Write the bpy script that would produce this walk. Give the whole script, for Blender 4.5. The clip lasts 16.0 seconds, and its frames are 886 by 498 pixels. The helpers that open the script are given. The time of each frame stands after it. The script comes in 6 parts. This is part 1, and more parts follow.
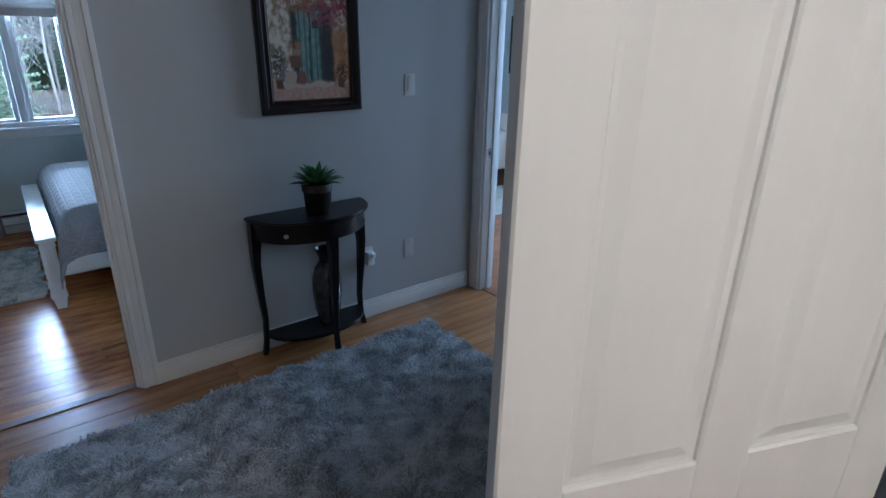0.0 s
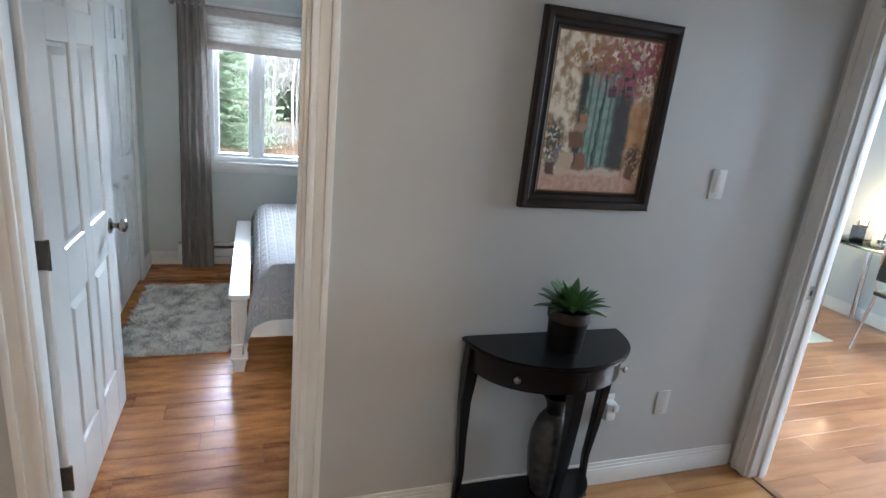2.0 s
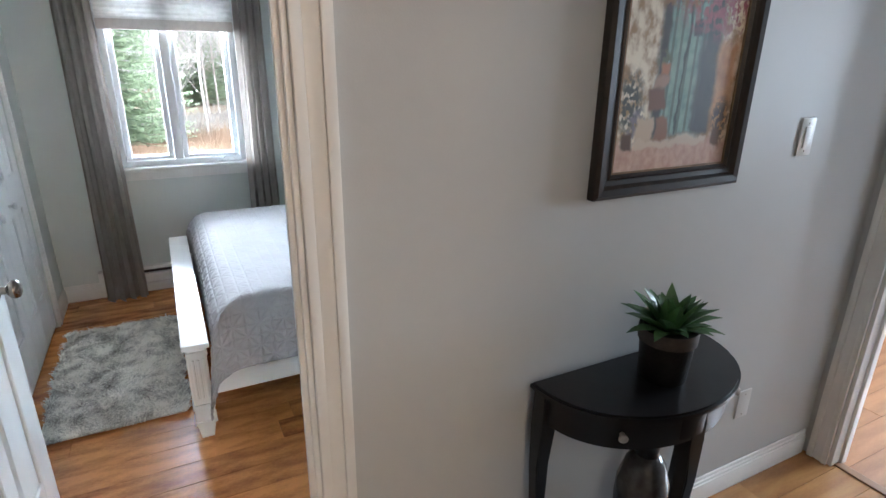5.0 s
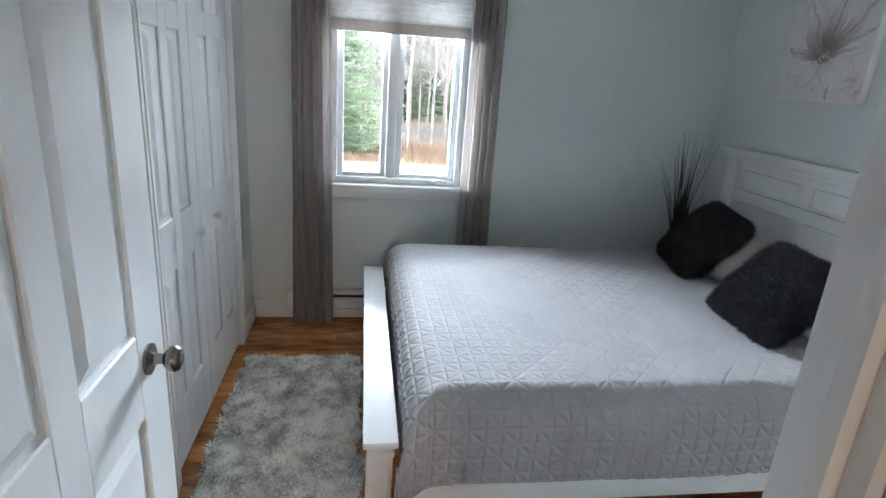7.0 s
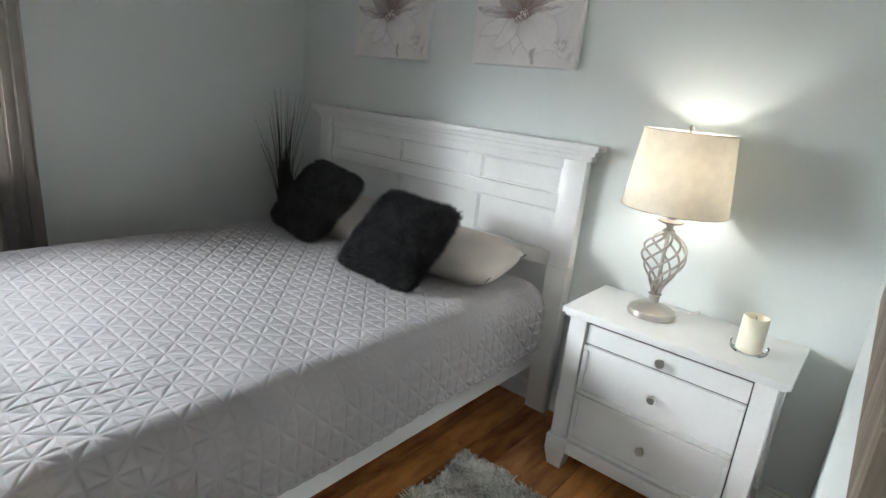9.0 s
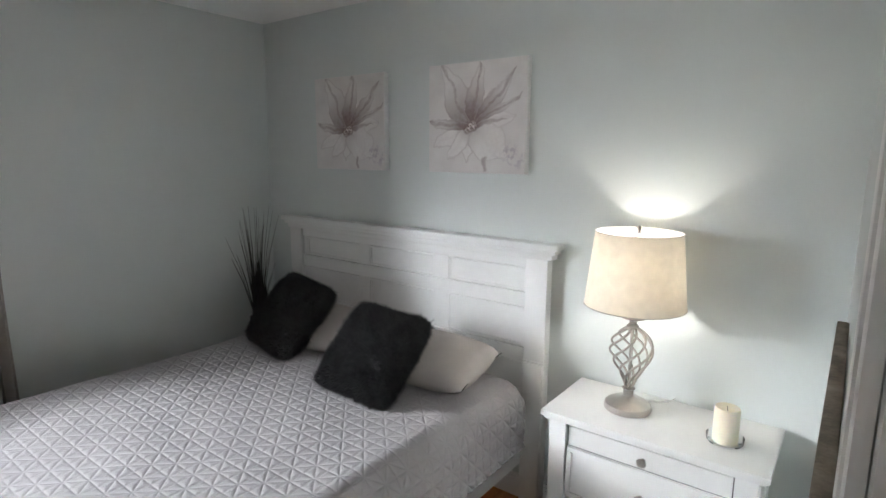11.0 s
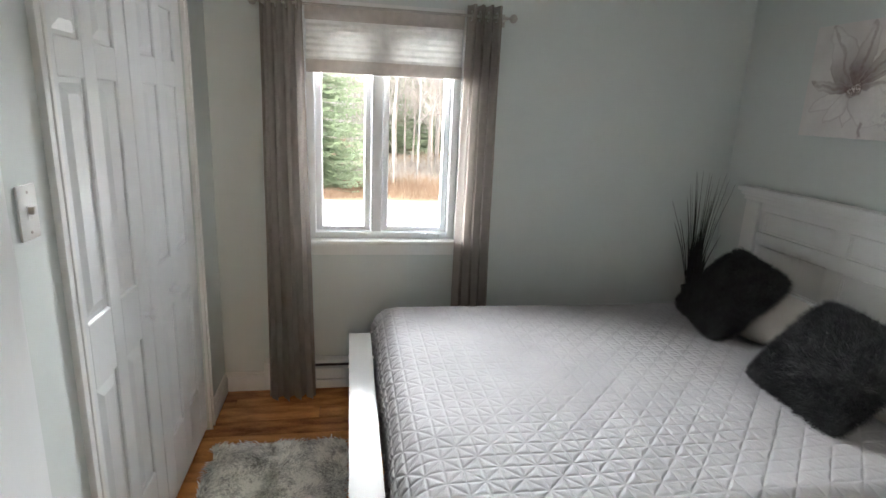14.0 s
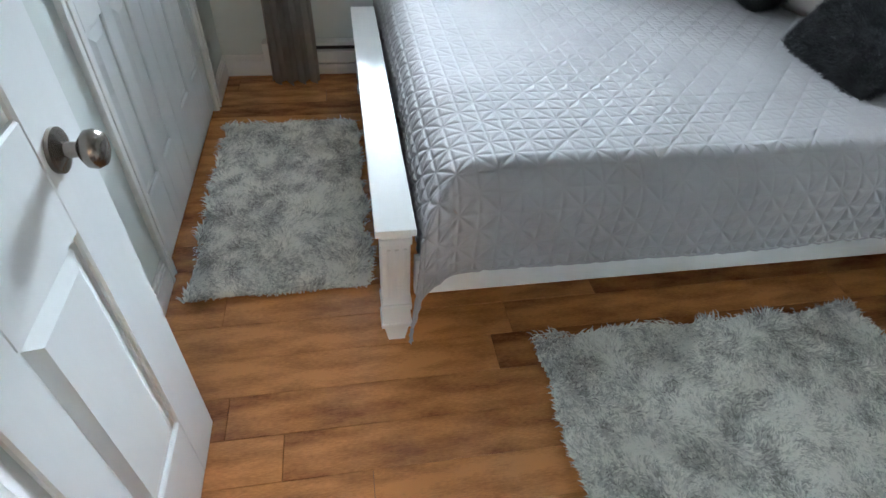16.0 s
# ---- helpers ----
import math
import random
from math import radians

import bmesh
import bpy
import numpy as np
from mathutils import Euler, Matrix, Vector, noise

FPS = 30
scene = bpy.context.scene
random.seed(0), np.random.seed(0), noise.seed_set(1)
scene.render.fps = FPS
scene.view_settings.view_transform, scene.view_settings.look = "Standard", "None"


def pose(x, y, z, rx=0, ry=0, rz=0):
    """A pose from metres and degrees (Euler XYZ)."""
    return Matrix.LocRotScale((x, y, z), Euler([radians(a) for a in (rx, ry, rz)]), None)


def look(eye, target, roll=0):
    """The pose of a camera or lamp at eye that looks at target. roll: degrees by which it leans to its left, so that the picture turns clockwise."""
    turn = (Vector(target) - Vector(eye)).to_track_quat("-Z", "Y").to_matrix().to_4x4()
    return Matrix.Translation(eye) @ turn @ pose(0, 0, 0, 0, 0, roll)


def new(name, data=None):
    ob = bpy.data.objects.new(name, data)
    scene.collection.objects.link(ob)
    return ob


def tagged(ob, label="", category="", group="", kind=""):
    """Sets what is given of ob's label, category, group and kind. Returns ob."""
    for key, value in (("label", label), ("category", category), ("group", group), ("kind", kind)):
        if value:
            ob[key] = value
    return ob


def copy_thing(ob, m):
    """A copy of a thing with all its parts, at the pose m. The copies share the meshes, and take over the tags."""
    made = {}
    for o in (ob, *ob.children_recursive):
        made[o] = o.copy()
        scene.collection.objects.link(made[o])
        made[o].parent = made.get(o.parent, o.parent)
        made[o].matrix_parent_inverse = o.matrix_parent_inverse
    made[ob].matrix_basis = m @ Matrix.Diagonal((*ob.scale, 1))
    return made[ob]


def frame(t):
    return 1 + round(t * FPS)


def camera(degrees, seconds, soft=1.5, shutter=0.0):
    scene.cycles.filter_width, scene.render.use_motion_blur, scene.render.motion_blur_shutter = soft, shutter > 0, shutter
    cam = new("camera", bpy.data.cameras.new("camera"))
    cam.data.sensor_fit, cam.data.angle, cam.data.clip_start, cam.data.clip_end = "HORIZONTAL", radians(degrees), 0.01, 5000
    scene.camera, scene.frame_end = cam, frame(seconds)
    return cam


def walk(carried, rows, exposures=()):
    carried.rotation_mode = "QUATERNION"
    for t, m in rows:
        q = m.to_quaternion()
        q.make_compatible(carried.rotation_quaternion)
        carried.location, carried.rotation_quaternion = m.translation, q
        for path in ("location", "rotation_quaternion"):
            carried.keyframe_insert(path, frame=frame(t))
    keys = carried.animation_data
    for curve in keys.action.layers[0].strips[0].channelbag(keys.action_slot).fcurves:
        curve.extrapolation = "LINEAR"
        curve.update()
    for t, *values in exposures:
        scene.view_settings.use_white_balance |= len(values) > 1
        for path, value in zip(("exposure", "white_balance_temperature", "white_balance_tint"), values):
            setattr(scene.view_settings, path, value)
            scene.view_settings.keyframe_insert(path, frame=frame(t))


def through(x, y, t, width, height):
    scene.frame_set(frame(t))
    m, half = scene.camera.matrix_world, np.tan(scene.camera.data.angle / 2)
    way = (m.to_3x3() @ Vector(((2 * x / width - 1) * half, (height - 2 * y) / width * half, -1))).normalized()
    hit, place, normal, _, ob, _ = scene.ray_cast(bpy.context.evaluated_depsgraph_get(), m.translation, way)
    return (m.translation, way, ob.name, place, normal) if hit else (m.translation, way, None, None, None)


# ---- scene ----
cam = camera(77.7, 16.0)
PATH = [
    (0, look((-0.175, -0.603, 1.593), (0.983, 0.862, 0.877), 1.1)),
    (0.5, look((-0.190, -0.368, 1.574), (0.798, 1.236, 0.903), 0.9)),
    (1, look((-0.109, -0.117, 1.601), (0.641, 1.647, 1.030), 1.9)),
    (1.5, look((-0.063, 0.097, 1.582), (0.556, 1.921, 1.042), 4.3)),
    (2, look((-0.068, 0.342, 1.601), (0.585, 2.147, 1.039), 6.1)),
    (2.5, look((-0.040, 0.508, 1.578), (0.658, 2.281, 0.970), 6.8)),
    (3, look((-0.023, 0.666, 1.572), (0.578, 2.461, 0.927), 5.1)),
    (3.2, look((-0.031, 0.699, 1.577), (0.580, 2.490, 0.929), 4.4)),
    (5.3, look((-0.141, 1.046, 1.571), (0.725, 2.721, 0.904), 0.7)),
    (5.5, look((-0.126, 1.091, 1.558), (0.606, 2.836, 0.910), 1.1)),
    (6, look((-0.096, 1.327, 1.534), (0.276, 3.187, 0.901), 1.8)),
    (6.5, look((-0.159, 1.589, 1.515), (0.098, 3.472, 0.890), 3.1)),
    (7, look((-0.208, 1.808, 1.508), (0.090, 3.704, 0.896), 4.1)),
    (7.5, look((-0.189, 2.011, 1.484), (0.164, 3.883, 0.876), 4.7)),
    (8, look((-0.157, 2.108, 1.477), (0.364, 3.923, 0.817), 5.8)),
    (8.5, look((-0.150, 2.116, 1.445), (0.878, 3.699, 0.823), 6.6)),
    (9, look((-0.170, 2.138, 1.371), (1.327, 3.320, 0.821), 6.0)),
    (9.2, look((-0.157, 2.109, 1.391), (1.408, 3.199, 0.844), 4.9)),
    (11.3, look((-0.139, 2.097, 1.582), (1.398, 3.283, 1.253), -0.2)),
    (11.5, look((-0.154, 2.114, 1.578), (1.321, 3.369, 1.214), 0.1)),
    (12, look((-0.163, 2.129, 1.482), (1.120, 3.565, 1.028), 2.1)),
    (12.5, look((-0.150, 2.117, 1.463), (0.840, 3.735, 0.884), 2.4)),
    (13, look((-0.177, 2.123, 1.472), (0.494, 3.903, 0.856), 2.3)),
    (13.5, look((-0.170, 2.147, 1.530), (0.256, 4.009, 0.936), 2.4)),
    (14, look((-0.187, 2.170, 1.555), (0.149, 4.077, 1.056), 2.6)),
    (14.5, look((-0.170, 2.181, 1.560), (0.134, 4.077, 1.000), 4.3)),
    (15, look((-0.167, 2.168, 1.428), (0.127, 3.943, 0.555), 4.7)),
    (15.5, look((-0.188, 2.150, 1.351), (0.093, 3.695, 0.113), 5.4)),
    (16, look((-0.228, 2.157, 1.353), (0.072, 3.594, -0.005), 3.8)),
]
EXPOSURES = [(0.0, 1.08, 4350, 3), (0.5, 1.65, 4300, 1), (1.0, 2.05, 4750, 3), (1.5, 2.2, 5350, 6), (2.0, 2.25, 5450, 6), (3.0, 2.45, 5850, 8), (5.5, 2.3, 5600, 8), (6.5, 2.15, 5600, 7), (8.0, 2.1, 6150, 9),
    (9.0, 1.92, 6350, 10), (11.5, 1.95, 6400, 14), (12.5, 2.05, 6450, 12), (13.5, 2.15, 6500, 11), (15.5, 2.1, 6450, 10), (16.0, 2.15, 5700, 5)]
walk(cam, PATH, EXPOSURES)

# ---- world and light ----
world = bpy.data.worlds.new("overcast_sky")
scene.world = world
world.use_nodes = True
wn, wl = world.node_tree.nodes, world.node_tree.links
wn.clear()
w_out, w_bg = wn.new("ShaderNodeOutputWorld"), wn.new("ShaderNodeBackground")
w_sky, w_mix = wn.new("ShaderNodeTexSky"), wn.new("ShaderNodeMix")
w_sky.sky_type, w_sky.sun_disc = "NISHITA", False
w_sky.sun_elevation, w_sky.sun_rotation = radians(38), radians(150)
w_sky.air_density, w_sky.dust_density, w_sky.ozone_density = 1.0, 4.0, 1.0
w_mix.data_type = "RGBA"
w_mix.inputs[0].default_value = 0.6
w_mix.inputs[7].default_value = (10.0, 10.4, 11.0, 1)
wl.new(w_sky.outputs[0], w_mix.inputs[6])
wl.new(w_mix.outputs[2], w_bg.inputs[0])
w_bg.inputs[1].default_value = 0.15
wl.new(w_bg.outputs[0], w_out.inputs[0])


def lamp(name, kind, power, color, m, size=0.0, size_y=0.0):
    data = bpy.data.lights.new(name, kind)
    data.energy, data.color = power, color
    if kind == "AREA":
        data.shape, data.size, data.size_y = "RECTANGLE", size, size_y
    elif kind == "SUN":
        data.angle = size
    else:
        data.shadow_soft_size = size
    ob = new(name, data)
    ob.matrix_world = m
    return ob


lamp("overcast_sun", "SUN", 1.5, (1, 0.97, 0.92), look((0, 0, 20), (3, 6, 0)), radians(15))
# Unseen area lamp outside, standing in for sky light through the window.
lamp("bedroom_window_daylight", "AREA", 3900, (0.92, 0.97, 1.0), look((-2.3, 12.0, 3.5), (0.0, 5.0, 1.4)), 13.0, 2.4)
# Second unseen lamp, added off to the left to brighten the headboard wall.
lamp("bedroom_side_fill", "AREA", 1250, (0.94, 0.98, 1.0), look((-7.4, 9.8, 1.9), (0.0, 5.0, 1.4)), 9.5, 3.4)
lamp("guest_window_daylight", "AREA", 30, (0.86, 0.94, 1.0), look((4.93, 1.45, 1.55), (2.1, 1.6, 1.1)), 1.2, 1.1)
lamp("bedside_bulb", "POINT", 1.2, (1.0, 0.97, 0.91), pose(1.79, 2.695, 1.19), 0.035)
lamp("washroom_bulb", "POINT", 19, (1.0, 0.68, 0.42), pose(0.0, -1.7, 2.0), 0.12)
# Added unseen point lamp that brightens the hall; it has no fixture.
lamp("hall_fill", "POINT", 1.75, (1.0, 0.86, 0.69), pose(0.6, 0.15, 2.1), 0.11)
lamp("desk_bulb", "POINT", 8, (1.0, 0.68, 0.34), pose(4.88, 3.36, 0.95), 0.03)


# ---- materials ----
def material(name, color, rough=0.5, metal=0.0, vary=0.06, scale=6.0, bump=0.0, bump_scale=120.0, stretch=(1, 1, 1), coat=0.0, second=None, random_shift=0.0, span=(0.42, 0.92), island=0.0):
    """A principled material with two scales of variation and a fine relief."""
    m = bpy.data.materials.new(name)
    m.use_nodes = True
    n, l = m.node_tree.nodes, m.node_tree.links
    p = n["Principled BSDF"]
    tc, mp = n.new("ShaderNodeTexCoord"), n.new("ShaderNodeMapping")
    mp.inputs["Scale"].default_value = stretch
    l.new(tc.outputs["Object"], mp.inputs["Vector"])
    big, fine = n.new("ShaderNodeTexNoise"), n.new("ShaderNodeTexNoise")
    big.inputs["Scale"].default_value, big.inputs["Detail"].default_value = scale, 4
    fine.inputs["Scale"].default_value, fine.inputs["Detail"].default_value = bump_scale, 3
    l.new(mp.outputs[0], big.inputs["Vector"])
    l.new(mp.outputs[0], fine.inputs["Vector"])
    add = n.new("ShaderNodeMath")
    add.operation = "MULTIPLY_ADD"
    add.inputs[1].default_value = 0.35
    l.new(fine.outputs[0], add.inputs[0])
    l.new(big.outputs[0], add.inputs[2])
    fac = add
    if random_shift:
        info, shift = n.new("ShaderNodeObjectInfo"), n.new("ShaderNodeMath")
        shift.operation = "MULTIPLY_ADD"
        shift.inputs[1].default_value = random_shift
        l.new(info.outputs["Random"], shift.inputs[0])
        l.new(add.outputs[0], shift.inputs[2])
        sub = n.new("ShaderNodeMath")
        sub.operation = "SUBTRACT"
        sub.inputs[1].default_value = random_shift / 2
        l.new(shift.outputs[0], sub.inputs[0])
        fac = sub
    if island:
        geo, by_tuft = n.new("ShaderNodeNewGeometry"), n.new("ShaderNodeMath")
        by_tuft.operation = "MULTIPLY_ADD"
        by_tuft.inputs[1].default_value = island
        l.new(geo.outputs["Random Per Island"], by_tuft.inputs[0])
        l.new(fac.outputs[0], by_tuft.inputs[2])
        fac = by_tuft
    ramp = n.new("ShaderNodeValToRGB")
    low = second or tuple(c * (1 - vary) for c in color)
    high = color if second else tuple(min(1, c * (1 + vary)) for c in color)
    ramp.color_ramp.elements[0].position, ramp.color_ramp.elements[1].position = span
    ramp.color_ramp.elements[0].color, ramp.color_ramp.elements[1].color = (*low, 1), (*high, 1)
    l.new(fac.outputs[0], ramp.inputs[0])
    l.new(ramp.outputs[0], p.inputs["Base Color"])
    p.inputs["Roughness"].default_value, p.inputs["Metallic"].default_value = rough, metal
    p.inputs["Coat Weight"].default_value = coat
    p.inputs["Coat Roughness"].default_value = 0.12
    if bump:
        b = n.new("ShaderNodeBump")
        b.inputs["Strength"].default_value, b.inputs["Distance"].default_value = bump, 0.002
        l.new(fine.outputs[0], b.inputs["Height"])
        l.new(b.outputs[0], p.inputs["Normal"])
    return m


def sheer(name, color, through=0.4, clear=0.0):
    """Cloth that lets light through; clear: the share seen straight through the weave."""
    m = material(name, color, 0.9, vary=0.1, scale=30, bump=0.25, bump_scale=900)
    n, l = m.node_tree.nodes, m.node_tree.links
    p, out = n["Principled BSDF"], n["Material Output"]
    t, mix = n.new("ShaderNodeBsdfTranslucent"), n.new("ShaderNodeMixShader")
    t.inputs[0].default_value = (*color, 1)
    mix.inputs[0].default_value = through
    l.new(p.outputs[0], mix.inputs[1])
    l.new(t.outputs[0], mix.inputs[2])
    last = mix
    if clear:
        tr, mix2 = n.new("ShaderNodeBsdfTransparent"), n.new("ShaderNodeMixShader")
        mix2.inputs[0].default_value = clear
        l.new(mix.outputs[0], mix2.inputs[1])
        l.new(tr.outputs[0], mix2.inputs[2])
        last = mix2
    l.new(last.outputs[0], out.inputs[0])
    return m


def glass_material(name, tint=(1, 1, 1), rough=0.0):
    m = bpy.data.materials.new(name)
    m.use_nodes = True
    n, l = m.node_tree.nodes, m.node_tree.links
    g, t, mix, f = n.new("ShaderNodeBsdfGlossy"), n.new("ShaderNodeBsdfTransparent"), n.new("ShaderNodeMixShader"), n.new("ShaderNodeFresnel")
    g.inputs["Roughness"].default_value = rough
    t.inputs[0].default_value = (*tint, 1)
    f.inputs[0].default_value = 1.16
    l.new(f.outputs[0], mix.inputs[0])
    l.new(t.outputs[0], mix.inputs[1])
    l.new(g.outputs[0], mix.inputs[2])
    l.new(mix.outputs[0], n["Material Output"].inputs[0])
    return m


def glow(name, color, strength):
    m = bpy.data.materials.new(name)
    m.use_nodes = True
    p = m.node_tree.nodes["Principled BSDF"]
    p.inputs["Base Color"].default_value = (*color, 1)
    p.inputs["Emission Color"].default_value = (*color, 1)
    p.inputs["Emission Strength"].default_value = strength
    return m


M_WALL = material("sage_grey_wall_paint", (0.64, 0.675, 0.655), 0.55, vary=0.025, scale=1.5, bump=0.12, bump_scale=240)
M_HALLWALL = material("pale_grey_wall_paint", (0.50, 0.51, 0.51), 0.5, vary=0.025, scale=1.5, bump=0.12, bump_scale=240)
M_GUEST = material("pale_blue_grey_paint", (0.62, 0.66, 0.68), 0.55, vary=0.025, scale=1.5, bump=0.12, bump_scale=240)
M_CEIL = material("flat_white_ceiling_paint", (0.84, 0.83, 0.81), 0.8, vary=0.03, scale=3, bump=0.3, bump_scale=160)
M_TRIM = material("white_semi_gloss_trim", (0.78, 0.78, 0.76), 0.35, vary=0.03, scale=9, bump=0.06, bump_scale=60)
M_DOOR = material("white_gloss_door_paint", (0.76, 0.775, 0.78), 0.28, vary=0.03, scale=7, bump=0.10, bump_scale=90, stretch=(1, 1, 0.15))
M_FURN = material("white_furniture_lacquer", (0.76, 0.76, 0.745), 0.30, vary=0.03, scale=8, bump=0.05, bump_scale=70)
M_VINYL = material("white_window_vinyl", (0.80, 0.82, 0.83), 0.35, vary=0.03, scale=12)
M_FLOOR = material("red_brown_laminate", (0.66, 0.285, 0.092), 0.27, vary=0.3, scale=4.6, bump=0.08, bump_scale=70, stretch=(1.0, 4, 1), second=(0.19, 0.064, 0.021), random_shift=0.26, coat=0.14, span=(0.40, 0.86))
M_HALLFLOOR = material("honey_oak_laminate", (0.42, 0.21, 0.075), 0.26, vary=0.3, scale=3.0, bump=0.08, bump_scale=70, stretch=(0.7, 6, 1), second=(0.20, 0.085, 0.028), random_shift=0.3, coat=0.3)
M_GUESTFLOOR = material("warm_maple_laminate", (0.40, 0.19, 0.085), 0.36, vary=0.3, scale=3.0, bump=0.08, bump_scale=70, stretch=(0.7, 6, 1), second=(0.19, 0.075, 0.03), random_shift=0.3, coat=0.3)
M_STRIP = material("dark_threshold_strip", (0.20, 0.10, 0.045), 0.35, vary=0.2, scale=10)
M_QUILT = material("grey_lilac_quilt_cotton", (0.37, 0.357, 0.360), 0.85, vary=0.07, scale=5, bump=0.3, bump_scale=700)
M_PILLOW = material("beige_pillow_cotton", (0.60, 0.55, 0.51), 0.8, vary=0.06, scale=9, bump=0.3, bump_scale=500)
M_FUR = material("charcoal_faux_fur", (0.05, 0.048, 0.051), 0.85, vary=0.5, scale=14, bump_scale=60, second=(0.012, 0.011, 0.013))
M_SHAG = material("mottled_grey_shag", (0.95, 0.93, 0.86), 0.95, vary=0.4, scale=12, bump_scale=70, second=(0.32, 0.31, 0.285), span=(0.58, 0.94), island=0.3)
M_SHAG_BLUE = material("slate_grey_shag", (0.55, 0.56, 0.575), 0.95, vary=0.4, scale=9, bump_scale=60, second=(0.17, 0.175, 0.18), span=(0.60, 1.0), island=0.3)
M_BLACK = material("black_lacquered_wood", (0.007, 0.0065, 0.007), 0.30, vary=0.3, scale=12, bump=0.05, bump_scale=60, coat=0.1)
M_FRAME = material("dark_walnut_frame", (0.016, 0.009, 0.006), 0.35, vary=0.5, scale=16, bump=0.2, bump_scale=60, stretch=(1, 1, 1))
M_NICKEL = material("brushed_nickel", (0.46, 0.43, 0.40), 0.28, 1.0, vary=0.12, scale=20, bump=0.05, bump_scale=300)
M_DARKMETAL = material("oil_rubbed_bronze", (0.03, 0.027, 0.025), 0.35, 0.7, vary=0.2, scale=20)
M_PLASTIC = material("white_switch_plastic", (0.82, 0.82, 0.80), 0.3, vary=0.02)
M_BLACK.node_tree.nodes["Principled BSDF"].inputs["Specular IOR Level"].default_value = 0.3
M_PLATE = material("ivory_plate_plastic", (0.60, 0.60, 0.585), 0.35, vary=0.03)
M_PANE = material("grey_reflecting_pane", (0.30, 0.33, 0.37), 0.15, vary=0.2)
M_KNOB = material("satin_dark_nickel", (0.27, 0.24, 0.21), 0.26, 1.0, vary=0.15, scale=20)
# Near-black for slots, holes and a bed base; stands for shade between drawers.
M_SLOT = material("dark_recess", (0.03, 0.03, 0.03), 0.7, vary=0.2)
M_CURTAIN = sheer("taupe_sheer_curtain", (0.39, 0.345, 0.315), 0.48, 0.18)
M_BLIND = sheer("white_pleated_blind", (0.88, 0.87, 0.85), 0.11)
M_BLINDBAND = sheer("beige_blind_band", (0.62, 0.57, 0.53), 0.10)
M_SHADE = sheer("ivory_lampshade_linen", (0.80, 0.75, 0.66), 0.34)
M_GLASS = glass_material("window_glass")
M_CLEAR = glass_material("clear_dish_glass", (0.97, 0.98, 0.98))
M_DESKGLASS = glass_material("green_edged_glass", (0.82, 0.93, 0.90))
M_WAX = material("ivory_candle_wax", (0.80, 0.74, 0.58), 0.5, vary=0.05, scale=12)
M_WAX.node_tree.nodes["Principled BSDF"].inputs["Subsurface Weight"].default_value = 0.3
M_WAX.node_tree.nodes["Principled BSDF"].inputs["Subsurface Radius"].default_value = (0.02, 0.012, 0.006)
M_POT = material("dark_stone_pot", (0.010, 0.009, 0.008), 0.5, vary=0.4, scale=30, bump=0.3, bump_scale=120)
M_POT.node_tree.nodes["Principled BSDF"].inputs["Specular IOR Level"].default_value = 0.2
M_SUCCULENT = material("deep_green_succulent", (0.06, 0.14, 0.045), 0.4, vary=0.4, scale=20)
M_VASE = material("smoked_hammered_glass", (0.065, 0.062, 0.06), 0.18, vary=0.5, scale=25, bump=0.6, bump_scale=35)
M_REED = material("black_dried_grass", (0.02, 0.018, 0.018), 0.8, vary=0.5, scale=30)
M_CANVAS_EDGE = material("white_canvas_edge", (0.76, 0.75, 0.74), 0.8, vary=0.05, scale=30, bump=0.3, bump_scale=600)
M_BARNWOOD = material("weathered_barn_wood", (0.36, 0.30, 0.23), 0.85, vary=0.4, scale=9, bump=0.8, bump_scale=60, stretch=(3, 3, 0.25), second=(0.13, 0.10, 0.075))
M_CHAIR = material("black_leatherette", (0.02, 0.02, 0.022), 0.4, vary=0.3, scale=20, bump=0.2, bump_scale=200)
M_CHROME = material("polished_chrome", (0.62, 0.62, 0.64), 0.12, 1.0, vary=0.05)
M_GUESTQUILT = material("cream_bedspread", (0.76, 0.71, 0.66), 0.8, vary=0.06, scale=6, bump=0.4, bump_scale=120)
M_GUESTRUG = material("pale_flatweave_rug", (0.60, 0.60, 0.55), 0.9, vary=0.25, scale=7, bump=0.3, bump_scale=200, second=(0.42, 0.44, 0.40))
M_GRAVEL = material("pale_gravel_drive", (0.58, 0.57, 0.55), 0.9, vary=0.15, scale=1.5, bump=0.5, bump_scale=40)
M_GRASS = material("autumn_lawn", (0.20, 0.165, 0.10), 0.95, vary=0.4, scale=0.6, bump=0.5, bump_scale=12, second=(0.19, 0.125, 0.075))
M_BRUSH = material("rust_brown_brush", (0.26, 0.175, 0.12), 0.95, vary=0.4, scale=0.9, bump_scale=8, second=(0.13, 0.085, 0.05))
M_NEEDLE = material("spruce_needles", (0.30, 0.36, 0.23), 0.8, vary=0.4, scale=1.6, bump_scale=12, second=(0.17, 0.225, 0.13))
M_BARK = material("grey_bark", (0.27, 0.255, 0.235), 0.9, vary=0.4, scale=3, bump=0.6, bump_scale=20)
M_BIRCH = material("pale_birch_bark", (0.42, 0.385, 0.35), 0.85, vary=0.3, scale=2.5, bump_scale=14, second=(0.25, 0.21, 0.18))
# Haze is put into this colour: bark paled for the far woods.
M_FARBARK = material("haze_paled_far_bark", (0.46, 0.44, 0.42), 0.95, vary=0.3, scale=0.5, bump_scale=4, second=(0.36, 0.35, 0.33))
M_SIDING = material("white_clapboard", (0.75, 0.76, 0.78), 0.6, vary=0.05, scale=2, bump=0.3, bump_scale=30)
